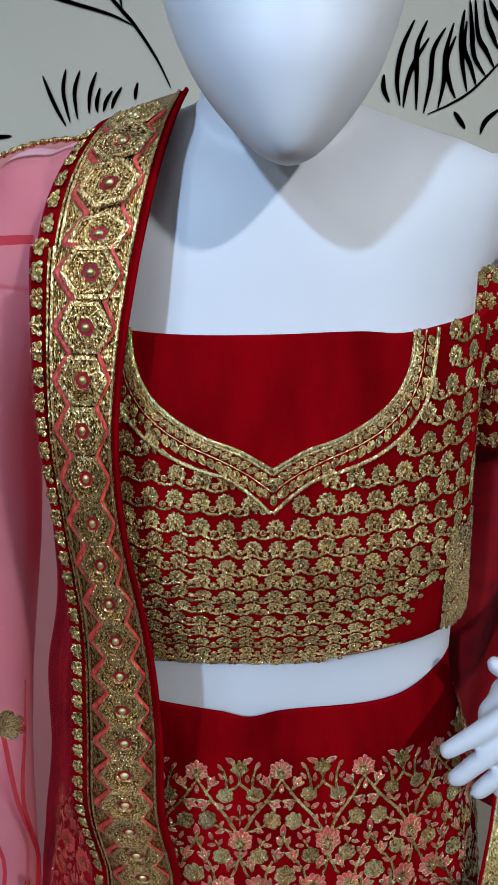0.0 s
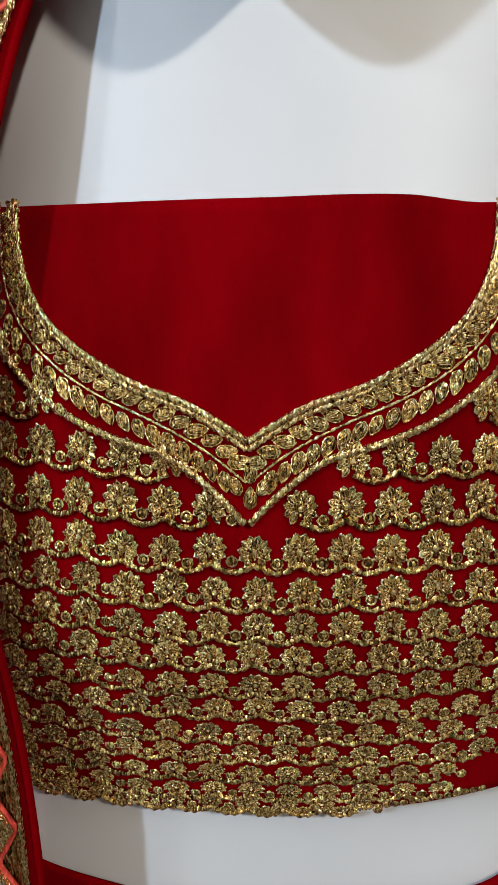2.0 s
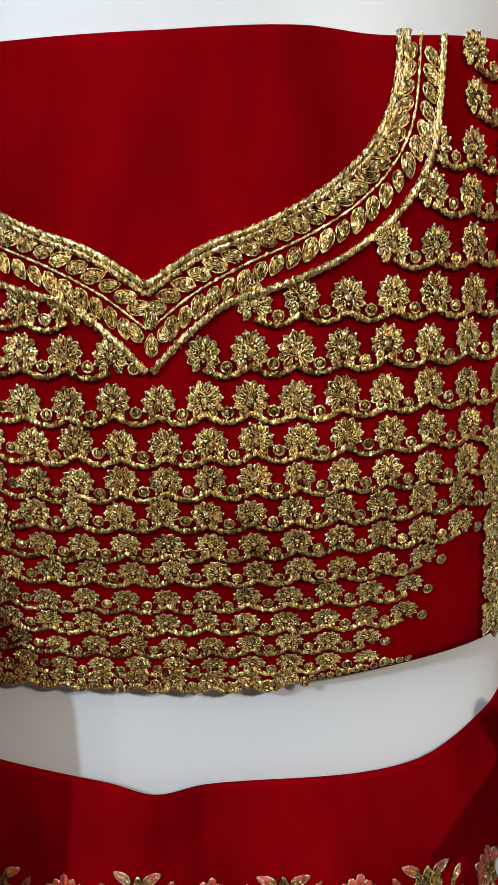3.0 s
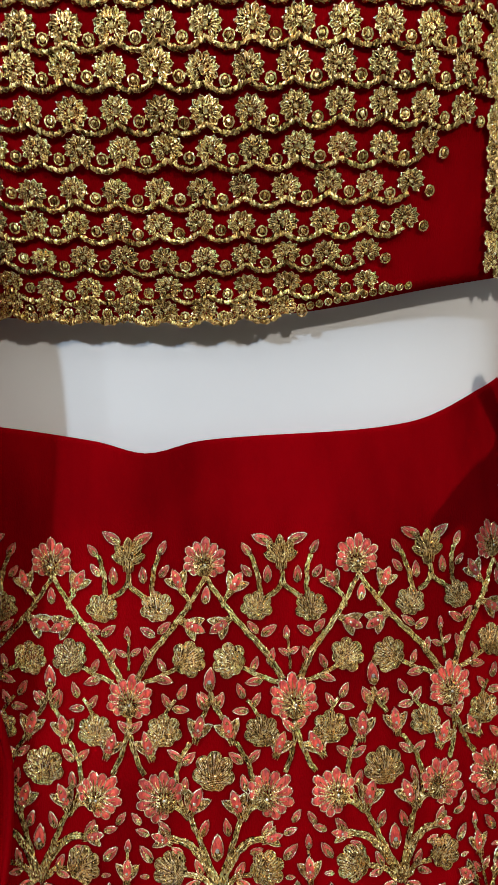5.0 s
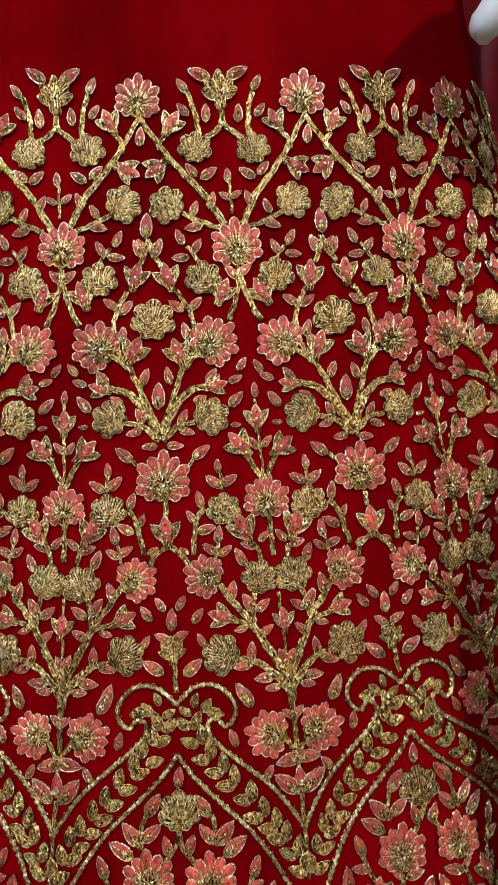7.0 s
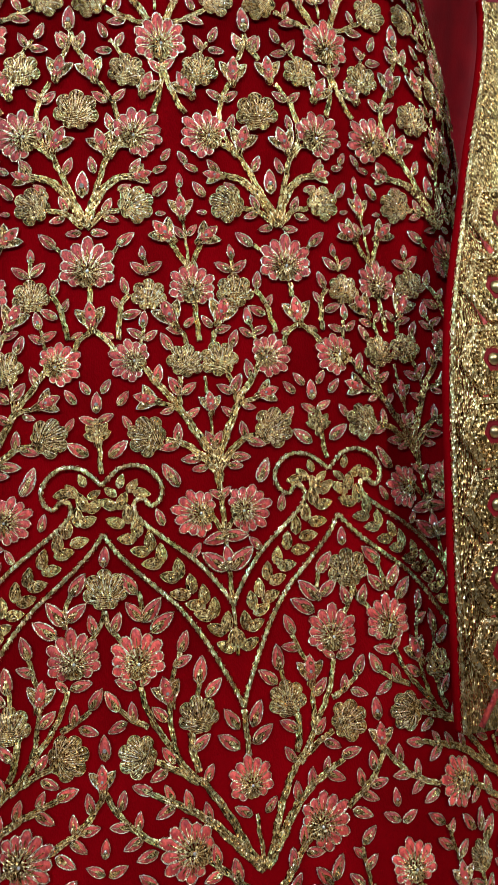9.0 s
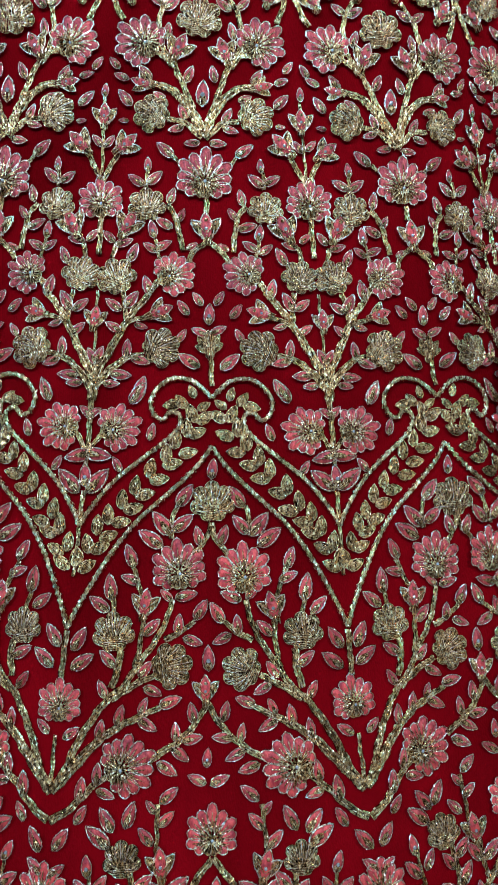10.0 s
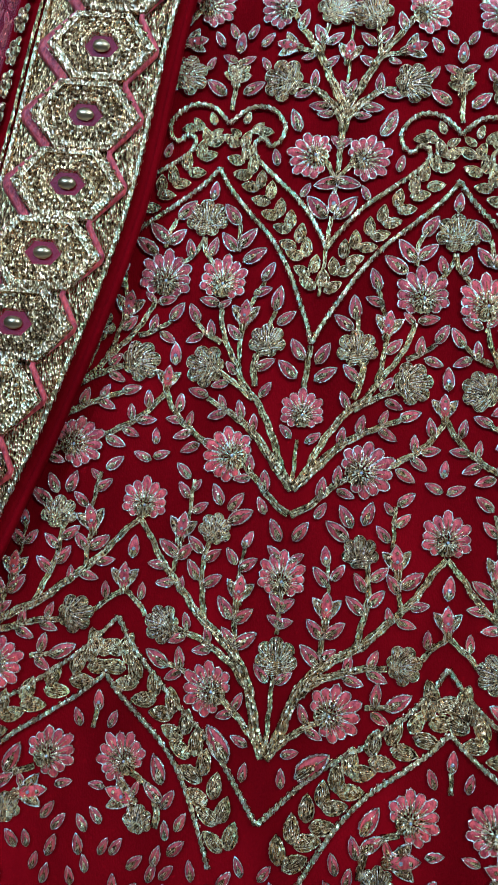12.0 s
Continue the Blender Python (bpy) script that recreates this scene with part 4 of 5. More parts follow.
INNER = spline([(0, 1.2590, 0), (0.020, 1.2712, 0), (0.041, 1.2790, 0), (0.060, 1.2895, 0), (0.0745, 1.3015, 0), (0.0825, 1.3140, 0), (0.0868, 1.3280, 0), (0.0880, 1.3455, 0)], 10)
OUTER = spline([(0.001, 1.2290, 0), (0.012, 1.2405, 0), (0.028, 1.2525, 0), (0.048, 1.2590, 0), (0.069, 1.2685, 0), (0.089, 1.2850, 0), (0.1005, 1.3070, 0), (0.1045, 1.3455, 0)], 10)


def neckline(x, low):
    """Height of the neckline's outer cord at x."""
    return float(np.interp(abs(x), [p.x for p in OUTER], [p.y for p in OUTER]))


def neck_path(low, sgn, offset=0.0):
    """From the middle to the strap: low 0 along the inner cord, 1 along the outer one."""
    out = []
    for p, q in zip(INNER, OUTER):
        r = p + (q - p) * low
        t = (q - p).normalized() * offset
        out.append(Vector((sgn * (r.x + t.x), r.y + t.y, 0)))
    return out


def couch(name, flat_path, radius, parent, label="", step=0.0008, twist=0.22, mat=GOLD_LIGHT):
    line = resample([blouse_x(p.x, p.y, radius * 0.7) for p in flat_path], step)
    bm = bmesh.new()
    tube(bm, line, radius, 7, twist=twist)
    return part(name, bm, mat, parent, label)


for side in (-1, 1):
    couch("neckline_cord", neck_path(0, side), 0.0014, blouse, "twisted gold cord")
    couch("neckline_cord", neck_path(0, side, 0.0030), 0.0012, blouse)
    couch("neckline_cord", neck_path(1, side), 0.0015, blouse)
    mid = neck_path(0.50, side)
    couch("leaf_stem", mid, 0.0006, blouse)
    run = resample(mid, 0.0062)
    for i in range(1, len(run) - 1):
        t = run[i + 1] - run[i - 1]
        ang = math.degrees(math.atan2(t.x, t.y))
        for sgn in (-1, 1):
            q = run[i] + Vector((-t.y, t.x, 0)).normalized() * 0.0046 * sgn
            place("gold_leaf", blouse_frame(q.x, q.y, ang + 180 + sgn * 40, 0.0043 * dice.uniform(0.9, 1.1)), blouse)

for x, z, turn, size in ((0.001, 1.2480, 0, 0.0042), (-0.0045, 1.2430, -30, 0.0040), (0.0060, 1.2430, 30, 0.0040), (0.001, 1.2385, 0, 0.0042)):
    place("gold_leaf", blouse_frame(x, z, turn, size), blouse)

row = 0
ROW_Z = (1.334, 1.317, 1.300, 1.283, 1.265, 1.2475, 1.2305, 1.2138, 1.1990, 1.1850, 1.1725, 1.1595, 1.1470, 1.1340, 1.1220, 1.1100, 1.0985, 1.0900)
for z in ROW_Z:
    size = interp(z, (1.10, 0.0059), (1.15, 0.0062), (1.20, 0.0066), (1.33, 0.0068))
    tall = interp(z, (1.09, 0.74), (1.11, 0.78), (1.13, 0.82), (1.15, 0.86), (1.18, 0.94), (1.21, 1.06), (1.23, 1.12), (1.33, 1.12))
    step_x = 0.01635
    right_end = interp(z, (1.10, 0.098), (1.135, 0.102), (1.145, 0.109), (1.165, 0.128), (1.185, 0.148), (1.34, 0.150))
    spans, now = [], []
    for i in range(-9, 10):
        x = 0.0035 + step_x * i + 0.0012 * math.sin(row * 1.7) + (0.0 if z > 1.14 else -0.003)
        sag = 0.004 * math.cos(x * 9) + dice.uniform(-0.0008, 0.0008) - (0.002 if x < -0.06 else 0)
        zz = z - sag + 0.004 + 0.012 * max(0, x - 0.02) * 2
        if x > right_end or x < -0.148:
            spans.append(now)
            now = []
            continue
        if zz + size * 0.45 > neckline(x, 1) and abs(x) < 0.104 or zz < blouse_bottom(x) - 0.0005:
            if now:
                spans.append(now)
            now = []
            continue
        now.append((x, zz))
        place("rosette", blouse_frame(x, zz + size * 0.5 * tall + 0.0008, dice.uniform(-6, 6), size * dice.uniform(0.95, 1.05), 0.0006, tall), blouse)
        place("bead_cup", blouse_frame(min(x + step_x / 2, 0.152), zz + 0.0002, 0, 0.0020), blouse)
    spans.append(now)
    for span in spans:
        if len(span) < 2:
            continue
        flat_path = []
        for (x0, z0), (x1, z1) in zip(span, span[1:]):
            for k in range(8):
                f = k / 8
                flat_path.append(Vector((x0 + (x1 - x0) * f, z0 + (z1 - z0) * f - 0.0032 * math.sin(math.pi * f) - 0.0004, 0)))
        flat_path.append(Vector((span[-1][0], span[-1][1] - 0.0004, 0)))
        couch("scalloped_braid", flat_path, 0.00120, blouse, "scalloped gold braid along a rosette row", 0.0010, 0.3, GOLD)
    row += 1
# hem beads and the gold panel at the side
for i in range(60):
    x = -0.12 + 0.222 * i / 59
    place("bead_cup", blouse_frame(x, blouse_bottom(x) + 0.0008, 0, 0.0015), blouse)
for i in range(22):
    zz = 1.112 + 0.0105 * i
    for th in (0.76, 0.87, 1.0, 1.15, 1.32) if zz < 1.20 else (1.32, 1.45):
        p = blouse_at(th, zz, 0.001)
        right = (blouse_at(th + 0.03, zz) - blouse_at(th - 0.03, zz)).normalized()
        nor = right.cross(Vector((0, 0, 1)))
        m = Matrix.Translation(p) @ Matrix((right, Vector((0, 0, 1)), nor)).transposed().to_4x4() @ Matrix.Rotation(dice.uniform(-3, 3), 4, "Z") @ Matrix.Scale(0.0076, 4)
        place("rosette", m, blouse)


def sleeve():
    """Short embroidered sleeve round the arm that is bent to the hip."""
    bm = bmesh.new()
    path = spline([(0.150, 0.108, 1.385), (0.172, 0.112, 1.345), (0.196, 0.118, 1.30), (0.212, 0.122, 1.25)], 8)
    tube(bm, path, lambda t: 0.052 - 0.004 * t, 40, caps=False)
    ob = part("sleeve", bm, VELVET, blouse, "short sleeve with gold rosettes")
    s = ob.modifiers.new("Solidify", "SOLIDIFY")
    s.thickness = 0.002
    for j in range(1, 24, 3):
        c = path[j]
        t = (path[j + 1] - path[j - 1]).normalized()
        for k in range(20):
            w = 2 * math.pi * (k + (j % 2) / 2) / 20
            side = t.cross(Vector((0, -1, 0))).normalized()
            nor = side * math.cos(w) + side.cross(t) * math.sin(w)
            if nor.y > 0.35:
                continue
            p = c + nor * (0.0535 - 0.004 * j / 24)
            right = t.cross(nor)
            m = Matrix.Translation(p) @ Matrix((right, -t, nor)).transposed().to_4x4() @ Matrix.Rotation(dice.uniform(-0.3, 0.3), 4, "Z") @ Matrix.Scale(0.0080, 4)
            place("rosette", m, blouse)


sleeve()

# ---------------------------------------------------------------- stole
stole = thing("stole", "sheer red net stole with a broad gold border", "stole")


def border_y(x, z):
    if z < 0.90:
        return skirt_arc(x, z).y - 0.010
    return interp(z, (0.90, skirt_arc(x, 0.90).y - 0.010), (0.98, -0.011), (1.06, -0.011), (1.12, -0.011), (1.16, -0.012), (1.22, -0.014), (1.28, -0.012), (1.35, -0.004), (1.40, 0.006), (1.44, 0.024), (1.47, 0.056), (1.49, 0.095))


def border_edge(z, f):
    """The border's point at height z; f from 0 at the piped edge to 1 at the scallops."""
    right = interp(z, (0.10, -0.27), (0.45, -0.185), (0.589, -0.136), (0.626, -0.122), (0.704, -0.0990), (0.784, -0.0865), (0.815, -0.0775), (0.887, -0.0695), (0.977, -0.0785), (1.062, -0.0775),
                   (1.145, -0.083), (1.218, -0.093), (1.276, -0.095), (1.326, -0.090), (1.374, -0.081), (1.434, -0.067), (1.49, -0.052))
    wide = interp(z, (0.10, 0.11), (0.60, 0.088), (0.80, 0.078), (0.95, 0.074), (1.06, 0.068), (1.14, 0.056), (1.22, 0.047), (1.30, 0.052), (1.36, 0.060), (1.39, 0.065), (1.434, 0.069), (1.47, 0.066), (1.49, 0.060))
    x = right - wide * f
    zz = z - (0.016 * f if z > 1.40 else 0.0)
    back = 0.010 * f * f if z < 1.38 else 0.010 * f * f + (z - 1.38) * 0.12 * f
    return Vector((x, border_y(min(x + 0.03, right), z) + back - 0.003 * math.sin(math.pi * f), zz))


def border_run(top, bottom, step):
    """Heights along the border at even steps."""
    path = [(z, border_edge(z, 0.45)) for z in np.linspace(top, bottom, 400)]
    out, left = [path[0][0]], step
    for (z0, a), (z1, b) in zip(path, path[1:]):
        left -= (b - a).length
        if left <= 0:
            out.append(float(z1))
            left = step
    return out


def border_frame(edge, z, f, scale, turn=0.0, lift=0.001, wide=None):
    p = edge(z, f)
    right = (edge(z, f - 0.05) - edge(z, f + 0.05)).normalized()
    up = edge(z + 0.004, f) - edge(z - 0.004, f)
    nor = right.cross(up).normalized()
    if nor.y > 0:
        right, nor = -right, -nor
    up = nor.cross(right)
    m = Matrix((right, up, nor)).transposed().to_4x4()
    sx = wide or scale
    return Matrix.Translation(p + nor * lift) @ m @ Matrix.Rotation(radians(-turn), 4, "Z") @ Matrix.Diagonal((sx, scale, min(sx, scale), 1))


def hexagon(bm):
    """A hexagonal gold medallion, flat sides up and down, with a pearl in a red eye."""
    def hexa(r, lift):
        return [Vector((r * math.sin(math.pi / 3 * k + math.pi / 2), r * math.cos(math.pi / 3 * k + math.pi / 2), lift)) for k in range(6)]
    def ring(r0, r1, h0, h1, mat):
        a, b = [bm.verts.new(v) for v in hexa(r0, h0)], [bm.verts.new(v) for v in hexa(r1, h1)]
        for i in range(6):
            bm.faces.new((a[i], a[(i + 1) % 6], b[(i + 1) % 6], b[i])).material_index = mat
    ring(1.0, 0.97, 0.0, 0.08, 2)
    ring(0.97, 0.80, 0.08, 0.10, 2)
    ring(0.80, 0.76, 0.10, 0.04, 0)
    ring(0.76, 0.36, 0.04, 0.10, 0)
    ring(0.36, 0.30, 0.10, 0.0, 2)
    eye = [bm.verts.new(v) for v in hexa(0.31, 0.012)]
    bm.faces.new(eye).material_index = 5
    for k in range(26):
        w = 2 * math.pi * k / 26
        for rr, s in ((0.52, 0.05), (0.66, 0.055), (0.90, 0.05)):
            bead(bm, rr * 0.95 * math.cos(w + rr), rr * 0.95 * math.sin(w + rr), s, 0.08, 2 if k % 3 else 0, 4)
    bead(bm, 0, 0, 0.16, 0.02, 4, 10)


def eight_bead_scallop(bm):
    for turn in (-100, -50, 0, 50, 100):
        rimmed(bm, petal_loop(0.55, 0.5, turn, 0.35, 8, point=-0.1), 0.07, 0, 2, 0.22)
    dome(bm, petal_loop(0.9, 0.8, 0, -0.45), 0.3, 0)
    bead(bm, 0, 0, 0.2, 0.2, 2, 6)


motif("hexagon", hexagon, SET, 1)
motif("scallop", eight_bead_scallop, SET, 1)


def border(parent, edge, heights, hexes, full=True):
    top, bottom = heights[0], heights[-1]
    g0, g1 = (0.085 if full else 0.045), 0.745
    span = list(np.linspace(top, bottom, 160))
    bm = bmesh.new()
    grid(bm, lambda u, v: edge(top + (bottom - top) * v, u), 14, 160)
    band = part("border_band", bm, VELVET, parent, "red velvet band under the gold border")
    s = band.modifiers.new("Solidify", "SOLIDIFY")
    s.thickness, s.offset = 0.0015, -1 if full else 1
    bm = bmesh.new()
    grid(bm, lambda u, v: edge(top + (bottom - top) * v, g0 + (g1 - g0) * u) + Vector((0, -0.0012, 0)), 8, 160)
    part("gold_ground", bm, GOLD, parent, "band of woven gold thread")

    def line(name, f, r, mat, twist=0.2, lift=0.0018, label=""):
        bm = bmesh.new()
        tube(bm, resample([edge(z, f) + Vector((0, -lift, 0)) for z in span], 0.0012), r, 6, twist=twist)
        part(name, bm, mat, parent, label)
    line("piping", 0.012, 0.0016, VELVET, 0, 0.0004, "red cloth piping")
    line("border_cord", g0, 0.0013, GOLD_LIGHT)
    line("border_cord", g1, 0.0012, GOLD_LIGHT)
    if full:
        line("border_cord", 0.79, 0.0009, GOLD)
    for f0, f1 in ((0.70, 0.545), (g0 + 0.035, g0 + 0.145) if full else (g0 + 0.12, g0 + 0.25)):
        bm = bmesh.new()
        zig = []
        for a, b in zip(hexes, hexes[1:]):
            zig += [(a, f0), (a * 0.96 + b * 0.04, f0), (a * 0.54 + b * 0.46, f1), (a * 0.46 + b * 0.54, f1), (a * 0.04 + b * 0.96, f0)]
        if len(zig) > 3:
            tube(bm, [edge(z, f) + Vector((0, -0.0022, 0)) for z, f in zig], 0.0022 if f0 > 0.3 else 0.0013, 5, flat=0.5)
            part("zigzag", bm, PINK, parent, "coral silk zigzag")
    for a, b in zip(hexes, hexes[1:]):
        length = (edge(a, 0.37) - edge(b, 0.37)).length
        width = (edge(a, 0.13) - edge(a, 0.56)).length
        place("hexagon", border_frame(edge, a, g0 + 0.305, length * 0.57, 0, 0.0018, width * 0.645), parent)
        if full:
            for q in (0.0, 0.5):
                zz = a + (b - a) * q
                place("scallop", border_frame(edge, zz, 0.880, min(0.0068, length * 0.25), -90, 0.0012), parent)


border(stole, border_edge, [1.487, 0.12], border_run(1.472, 0.15, 0.0275))


def net_surface(u, v):
    """Net that falls from the border round the arm and behind."""
    z = 1.472 - 1.25 * v
    e = border_edge(max(z, 0.12), 0.98)
    reach = interp(z, (0.2, 0.26), (0.9, 0.17), (1.2, 0.17), (1.40, 0.14), (1.472, 0.11))
    wave = 0.006 * math.sin(17 * u + 3 * z) * min(1, 3 * (1.48 - z)) * min(1, 4 * u)
    round_arm = u * u * interp(z, (0.9, 0.05), (1.2, 0.06), (1.40, 0.07), (1.472, 0.05))
    return Vector((e.x - reach * u, e.y + round_arm + wave, e.z - 0.035 * u * u))


bm = bmesh.new()
grid(bm, net_surface, 60, 120)
part("net", bm, NET, stole, "sheer red net")
bm = bmesh.new()
tube(bm, resample([net_surface(i / 60, 0.0) for i in range(61)], 0.002), 0.0016, 6, twist=0.3)
part("net_edging", bm, GOLD, stole, "gold edging of the net")
bm = bmesh.new()


def fold_surface(u, v):
    """Cloth that hangs between the border and the arm, narrow where it starts."""
    z = 1.275 - 0.84 * v
    wide = interp(z, (0.44, 0.085), (0.90, 0.070), (1.00, 0.052), (1.10, 0.046), (1.20, 0.040), (1.275, 0.012)) + 0.004 * math.sin(31 * z)
    right = border_edge(z, 0.9).x + 0.01
    return Vector((right - wide * u, 0.040 + 0.03 * u + 0.006 * math.sin(19 * u + 4 * z), z - 0.02 * math.sin(2.4 * u)))


grid(bm, fold_surface, 40, 80)
part("inner_fold", bm, SATIN, stole, "inner fold of red cloth")
# gathered pleats of the net, darker where the cloth is doubled
for u0, u1, v0, v1 in ((0.22, 0.30, 0.30, 0.62), (0.36, 0.26, 0.26, 0.50), (0.44, 0.52, 0.34, 0.75), (0.16, 0.20, 0.42, 0.80), (0.30, 0.62, 0.20, 0.215)):
    bm = bmesh.new()
    line = []
    for i in range(41):
        q = i / 40
        line.append(net_surface(u0 + (u1 - u0) * q + 0.02 * math.sin(7 * q + 20 * u0), v0 + (v1 - v0) * q) + Vector((0, -0.001, 0)))
    tube(bm, line, lambda t: 0.0004 + 0.0016 * math.sin(math.pi * min(max(t, 0.02), 0.98)), 6)
    part("pleat", bm, NET, stole, "gathered pleat of red net")
# scattered flower sprays on the net
for u, v in ((0.30, 0.335), (0.33, 0.20), (0.26, 0.49), (0.30, 0.62)):
    p = net_surface(u, v)
    right = (net_surface(u - 0.02, v) - net_surface(u + 0.02, v)).normalized()
    up = (net_surface(u, v - 0.01) - net_surface(u, v + 0.01)).normalized()
    nor = right.cross(up).normalized()
    up = nor.cross(right)
    m = Matrix.Translation(p + nor * 0.002) @ Matrix((right, up, nor)).transposed().to_4x4()
    place("gold_flower", m @ Matrix.Rotation(-1.2, 4, "Z") @ Matrix.Scale(0.014, 4), stole)
    place("lotus", m @ Matrix.Translation((-0.012, 0.006, 0)) @ Matrix.Scale(0.009, 4), stole)

# the stole's other end, hanging at the hip
stole_end = thing("stole_end", "hanging end of the red stole with gold border", "stole")


def end_edge(z, f):
    x = interp(z, (0.64, 0.1565), (0.73, 0.1575), (0.80, 0.162), (0.86, 0.180), (0.95, 0.205), (1.10, 0.19), (1.25, 0.175)) + 0.056 * f
    y = interp(z, (0.64, -0.088), (0.73, -0.066), (0.80, -0.045), (0.86, -0.010), (0.95, 0.04), (1.10, 0.10), (1.25, 0.12)) + 0.02 * f * f
    return Vector((x, y, z))


end_hexes = [0.842 - 0.0275 * i for i in range(8)]
border(stole_end, end_edge, [0.95, 0.648], end_hexes, False)
bm = bmesh.new()
grid(bm, lambda u, v: Vector((0.148 + 0.15 * u, 0.125 + 0.02 * math.sin(8 * u + 3 * v) + 0.03 * u, 1.33 - 0.55 * v)), 30, 40)
part("net_fall", bm, SATIN, stole_end, "dark red cloth falling behind the arm")

# ---------------------------------------------------------------- mural on the wall
YW = 0.4585


def blade(bm, pts, width):
    """A painted leaf blade, tapering to both ends."""
    path = spline([(x, YW, z) for x, z in pts], 8)
    n = len(path)
    left, right = [], []
    for i, p in enumerate(path):
        t = (path[min(i + 1, n - 1)] - path[max(i - 1, 0)]).normalized()
        side = Vector((t.z, 0, -t.x)) * width * (math.sin(math.pi * (0.06 + 0.90 * i / (n - 1))) ** 0.8) / 2
        left.append(bm.verts.new(p + side))
        right.append(bm.verts.new(p - side))
    for i in range(n - 1):
        bm.faces.new((left[i], left[i + 1], right[i + 1], right[i]))
    bmesh.ops.solidify(bm, geom=bm.faces[:], thickness=0.0006)
for width, pts in (
    (0.0058, ((0.189, 1.625), (0.177, 1.596), (0.174, 1.565), (0.180, 1.538))),
    (0.0058, ((0.204, 1.625), (0.195, 1.600), (0.197, 1.570), (0.200, 1.533))),
    (0.0058, ((0.208, 1.608), (0.193, 1.583), (0.186, 1.560), (0.184, 1.536))),
    (0.0058, ((0.226, 1.618), (0.214, 1.595), (0.214, 1.564), (0.209, 1.530))),
    (0.0058, ((0.235, 1.623), (0.229, 1.593), (0.230, 1.564), (0.226, 1.535))),
    (0.0058, ((0.239, 1.610), (0.231, 1.584), (0.237, 1.562), (0.246, 1.546))),
    (0.0058, ((0.246, 1.636), (0.245, 1.612), (0.250, 1.582), (0.259, 1.553))),
    (0.0058, ((0.250, 1.625), (0.250, 1.599), (0.260, 1.580), (0.269, 1.560))),
    (0.0058, ((0.251, 1.645), (0.257, 1.616), (0.263, 1.590), (0.279, 1.570))),
    (0.0058, ((0.257, 1.646), (0.265, 1.611), (0.276, 1.596), (0.288, 1.579))),
    (0.0058, ((0.267, 1.646), (0.274, 1.624), (0.283, 1.609), (0.290, 1.598))),
    (0.0058, ((0.273, 1.646), (0.281, 1.635), (0.289, 1.626), (0.297, 1.619))),
    (0.0058, ((0.158, 1.570), (0.159, 1.555), (0.167, 1.541))),
    (0.0058, ((0.246, 1.532), (0.254, 1.523), (0.262, 1.514))),
    (0.0058, ((0.302, 1.536), (0.286, 1.523), (0.281, 1.508))),
    (0.0046, ((-0.239, 1.563), (-0.229, 1.535), (-0.217, 1.511))),
    (0.0046, ((-0.212, 1.570), (-0.217, 1.547), (-0.212, 1.515))),
    (0.0046, ((-0.196, 1.569), (-0.204, 1.547), (-0.203, 1.519))),
    (0.0046, ((-0.177, 1.568), (-0.186, 1.547), (-0.189, 1.525))),
    (0.0046, ((-0.174, 1.552), (-0.179, 1.537), (-0.179, 1.526))),
    (0.0046, ((-0.160, 1.549), (-0.168, 1.538), (-0.172, 1.527))),
    (0.0046, ((-0.149, 1.553), (-0.158, 1.540), (-0.162, 1.530))),
    (0.0046, ((-0.130, 1.558), (-0.133, 1.548), (-0.134, 1.540))),
    (0.0046, ((-0.310, 1.499), (-0.296, 1.499), (-0.282, 1.500))),
    (0.0030, ((0.214, 1.529), (0.240, 1.540), (0.265, 1.555), (0.292, 1.582), (0.306, 1.600))),
    (0.0042, ((-0.092, 1.553), (-0.107, 1.582), (-0.129, 1.613), (-0.145, 1.630), (-0.185, 1.671), (-0.204, 1.688), (-0.216, 1.698))),
    (0.0040, ((-0.133, 1.615), (-0.158, 1.625), (-0.206, 1.637), (-0.247, 1.648), (-0.288, 1.658), (-0.318, 1.665))),
    (0.0040, ((-0.184, 1.671), (-0.186, 1.688), (-0.186, 1.699))),
    (0.0042, ((-0.144, 1.631), (-0.145, 1.652), (-0.139, 1.688), (-0.137, 1.699))),
):
    bm = bmesh.new()
    blade(bm, pts, width)
    tagged(finish("mural_leaf" if width > 0.0043 else "mural_stem", bm, INK, smooth=False), "black painted palm leaf on the cream wall" if width > 0.0043 else "thin black painted stem on the cream wall", "mural", kind="structure")

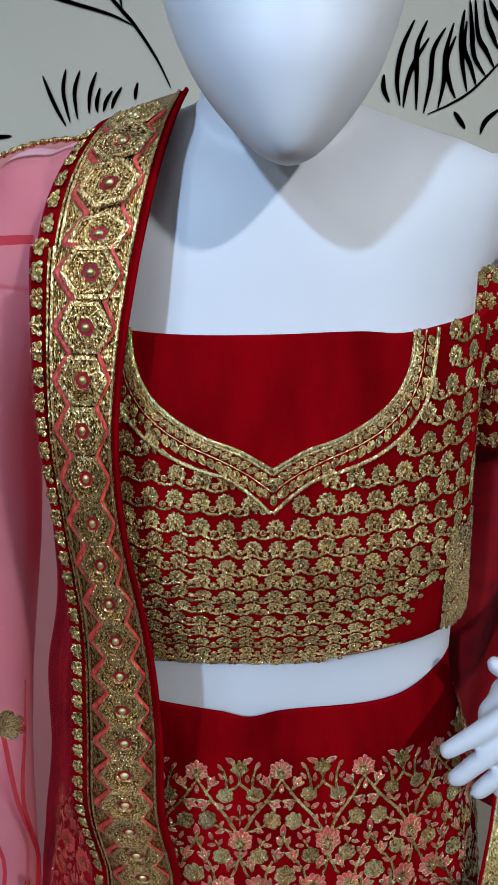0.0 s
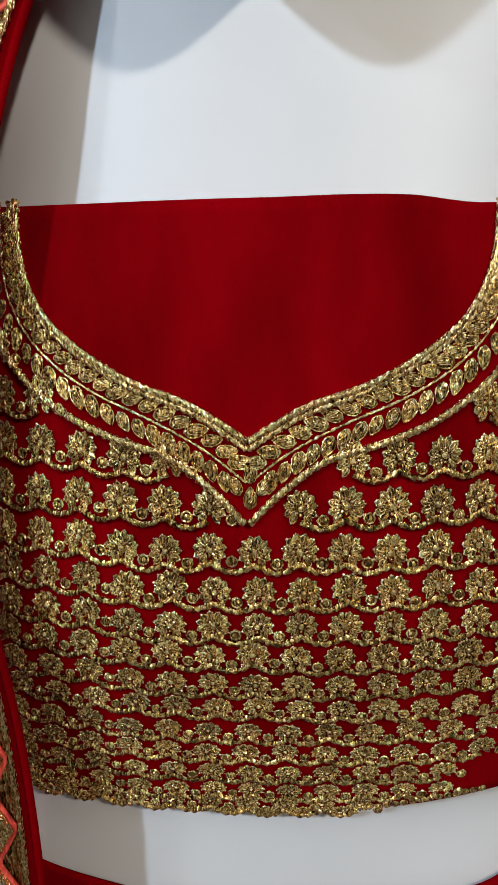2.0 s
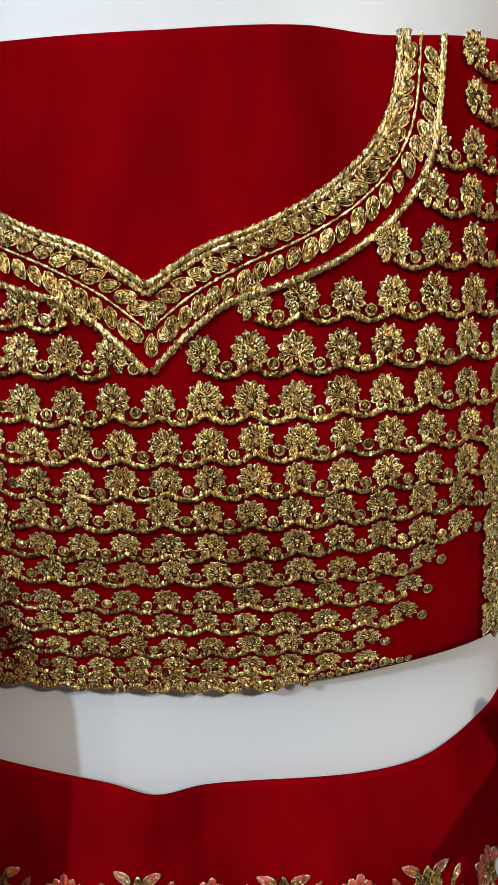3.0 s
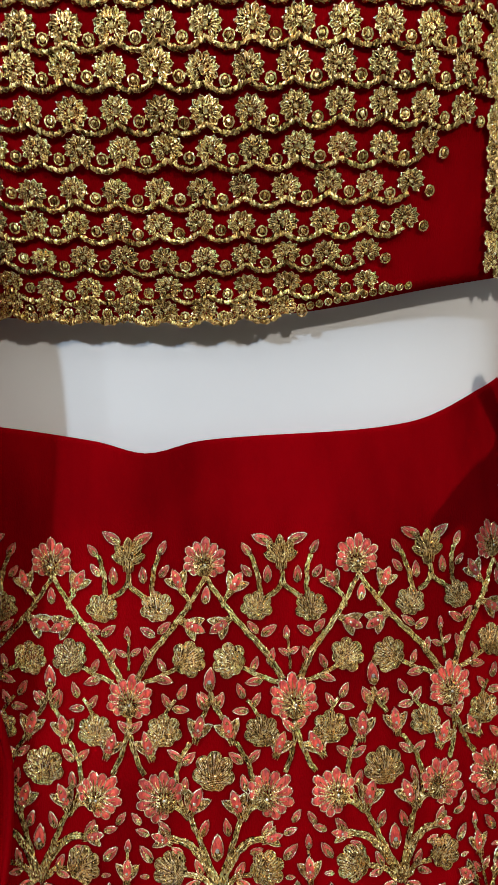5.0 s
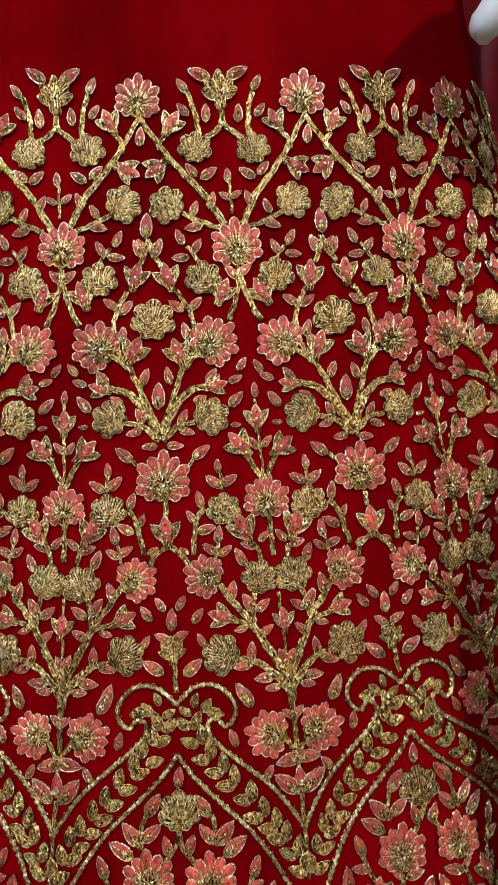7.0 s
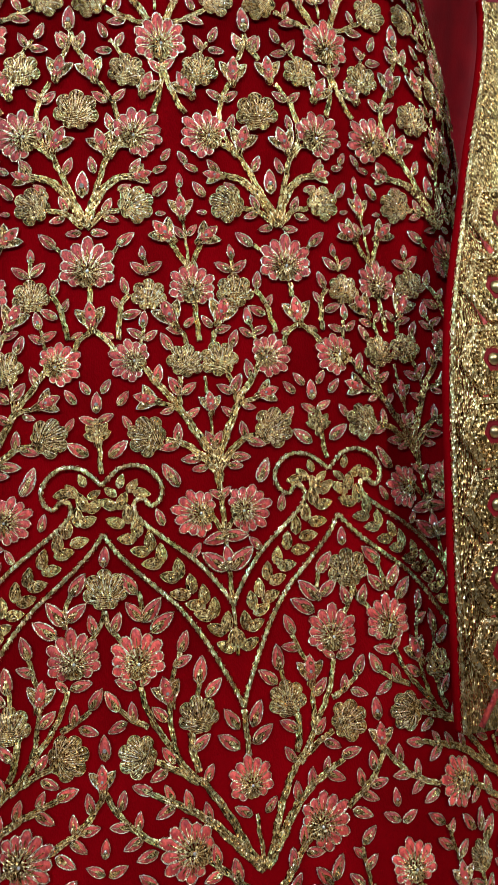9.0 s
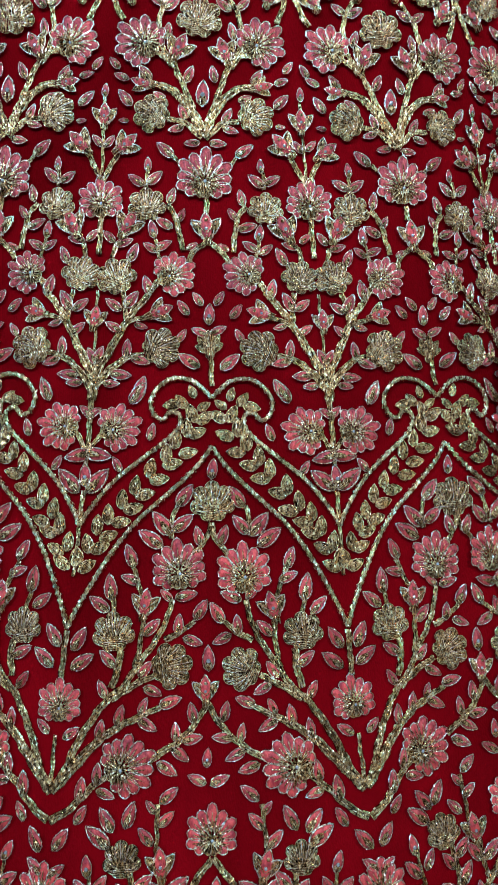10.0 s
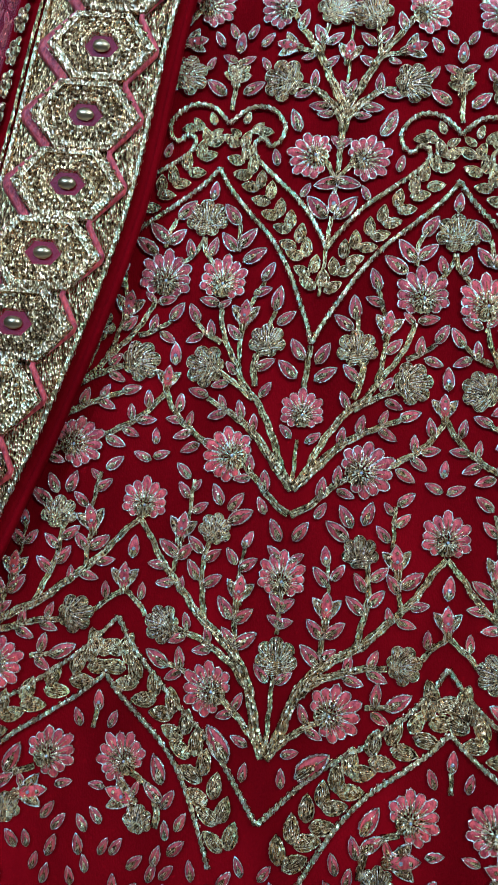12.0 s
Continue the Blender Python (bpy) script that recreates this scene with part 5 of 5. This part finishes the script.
# ---------------------------------------------------------------- sewing the pieces on
NAMES = {"coral_flower": "coral silk flower with gold outline", "gold_flower": "gold thread flower", "lotus": "gold lotus bud", "tulip": "coral tulip with gold outline",
         "hexagon": "gold hexagon medallion with a pearl"}
for (kind_name, owner), spots in PLACED.items():
    parent = spots[0][1]
    spots = sorted(spots, key=lambda q: abs(q[0].translation.x - 0.03) + 0.5 * max(0.0, q[0].translation.y))
    for m, _ in spots[:300]:
        ob = new(kind_name, MOTIF[kind_name])
        ob.parent = parent
        ob.matrix_basis = m
        if kind_name in NAMES:
            tagged(ob, NAMES[kind_name])
    rest = spots[300:]
    if rest:
        src = MOTIF[kind_name]
        co = np.empty(len(src.vertices) * 3)
        src.vertices.foreach_get("co", co)
        co = np.c_[co.reshape(-1, 3), np.ones(len(src.vertices))]
        polys = [tuple(p.vertices) for p in src.polygons]
        mats = np.array([p.material_index for p in src.polygons])
        verts, faces = [], []
        for i, (m, _) in enumerate(rest):
            verts.append((co @ np.array(m).T)[:, :3])
            faces += [tuple(v + i * len(co) for v in p) for p in polys]
        me = bpy.data.meshes.new(kind_name + "_rest")
        me.from_pydata(np.concatenate(verts).tolist(), [], faces)
        for mat in SET:
            me.materials.append(mat)
        me.polygons.foreach_set("material_index", np.tile(mats, len(rest)))
        me.polygons.foreach_set("use_smooth", np.ones(len(faces), bool))
        ob = new("outer_embroidery", me)
        ob.parent = parent
        tagged(ob, kind="stuff")

STEMS.sort(key=lambda q: q[-1])
for stem_name, line, w0, w1, rope, nor, _ in STEMS:
    bm = bmesh.new()
    if rope:
        tube(bm, line, w0, 6, up=nor, twist=0.30)
    else:
        n = len(line)
        for strand_no in (-1.5, -0.5, 0.5, 1.5):
            wide = [0.52 * strand_no * (w0 + (w1 - w0) * i / (n - 1)) for i in range(n)]
            run = []
            for i, q in enumerate(line):
                along = line[min(i + 1, n - 1)] - line[max(i - 1, 0)]
                side = along.cross(nor).normalized()
                run.append(q + side * (wide[i] + 0.00018 * math.sin(i * 0.9 + 2 * strand_no)) + nor * 0.00018 * math.sin(i * 1.3 + 3 * strand_no))
            tube(bm, run, lambda t: 0.34 * (w0 + (w1 - w0) * t) + 0.00012, 5, up=nor, twist=0.16)
    if not rope:
        quarter = max(1, len(bm.faces) // 4)
        for i, f in enumerate(bm.faces):
            f.material_index = 1 if i // quarter in (1, 3) else 0
    part(stem_name, bm, [GOLD_LIGHT, GOLD], skirt)
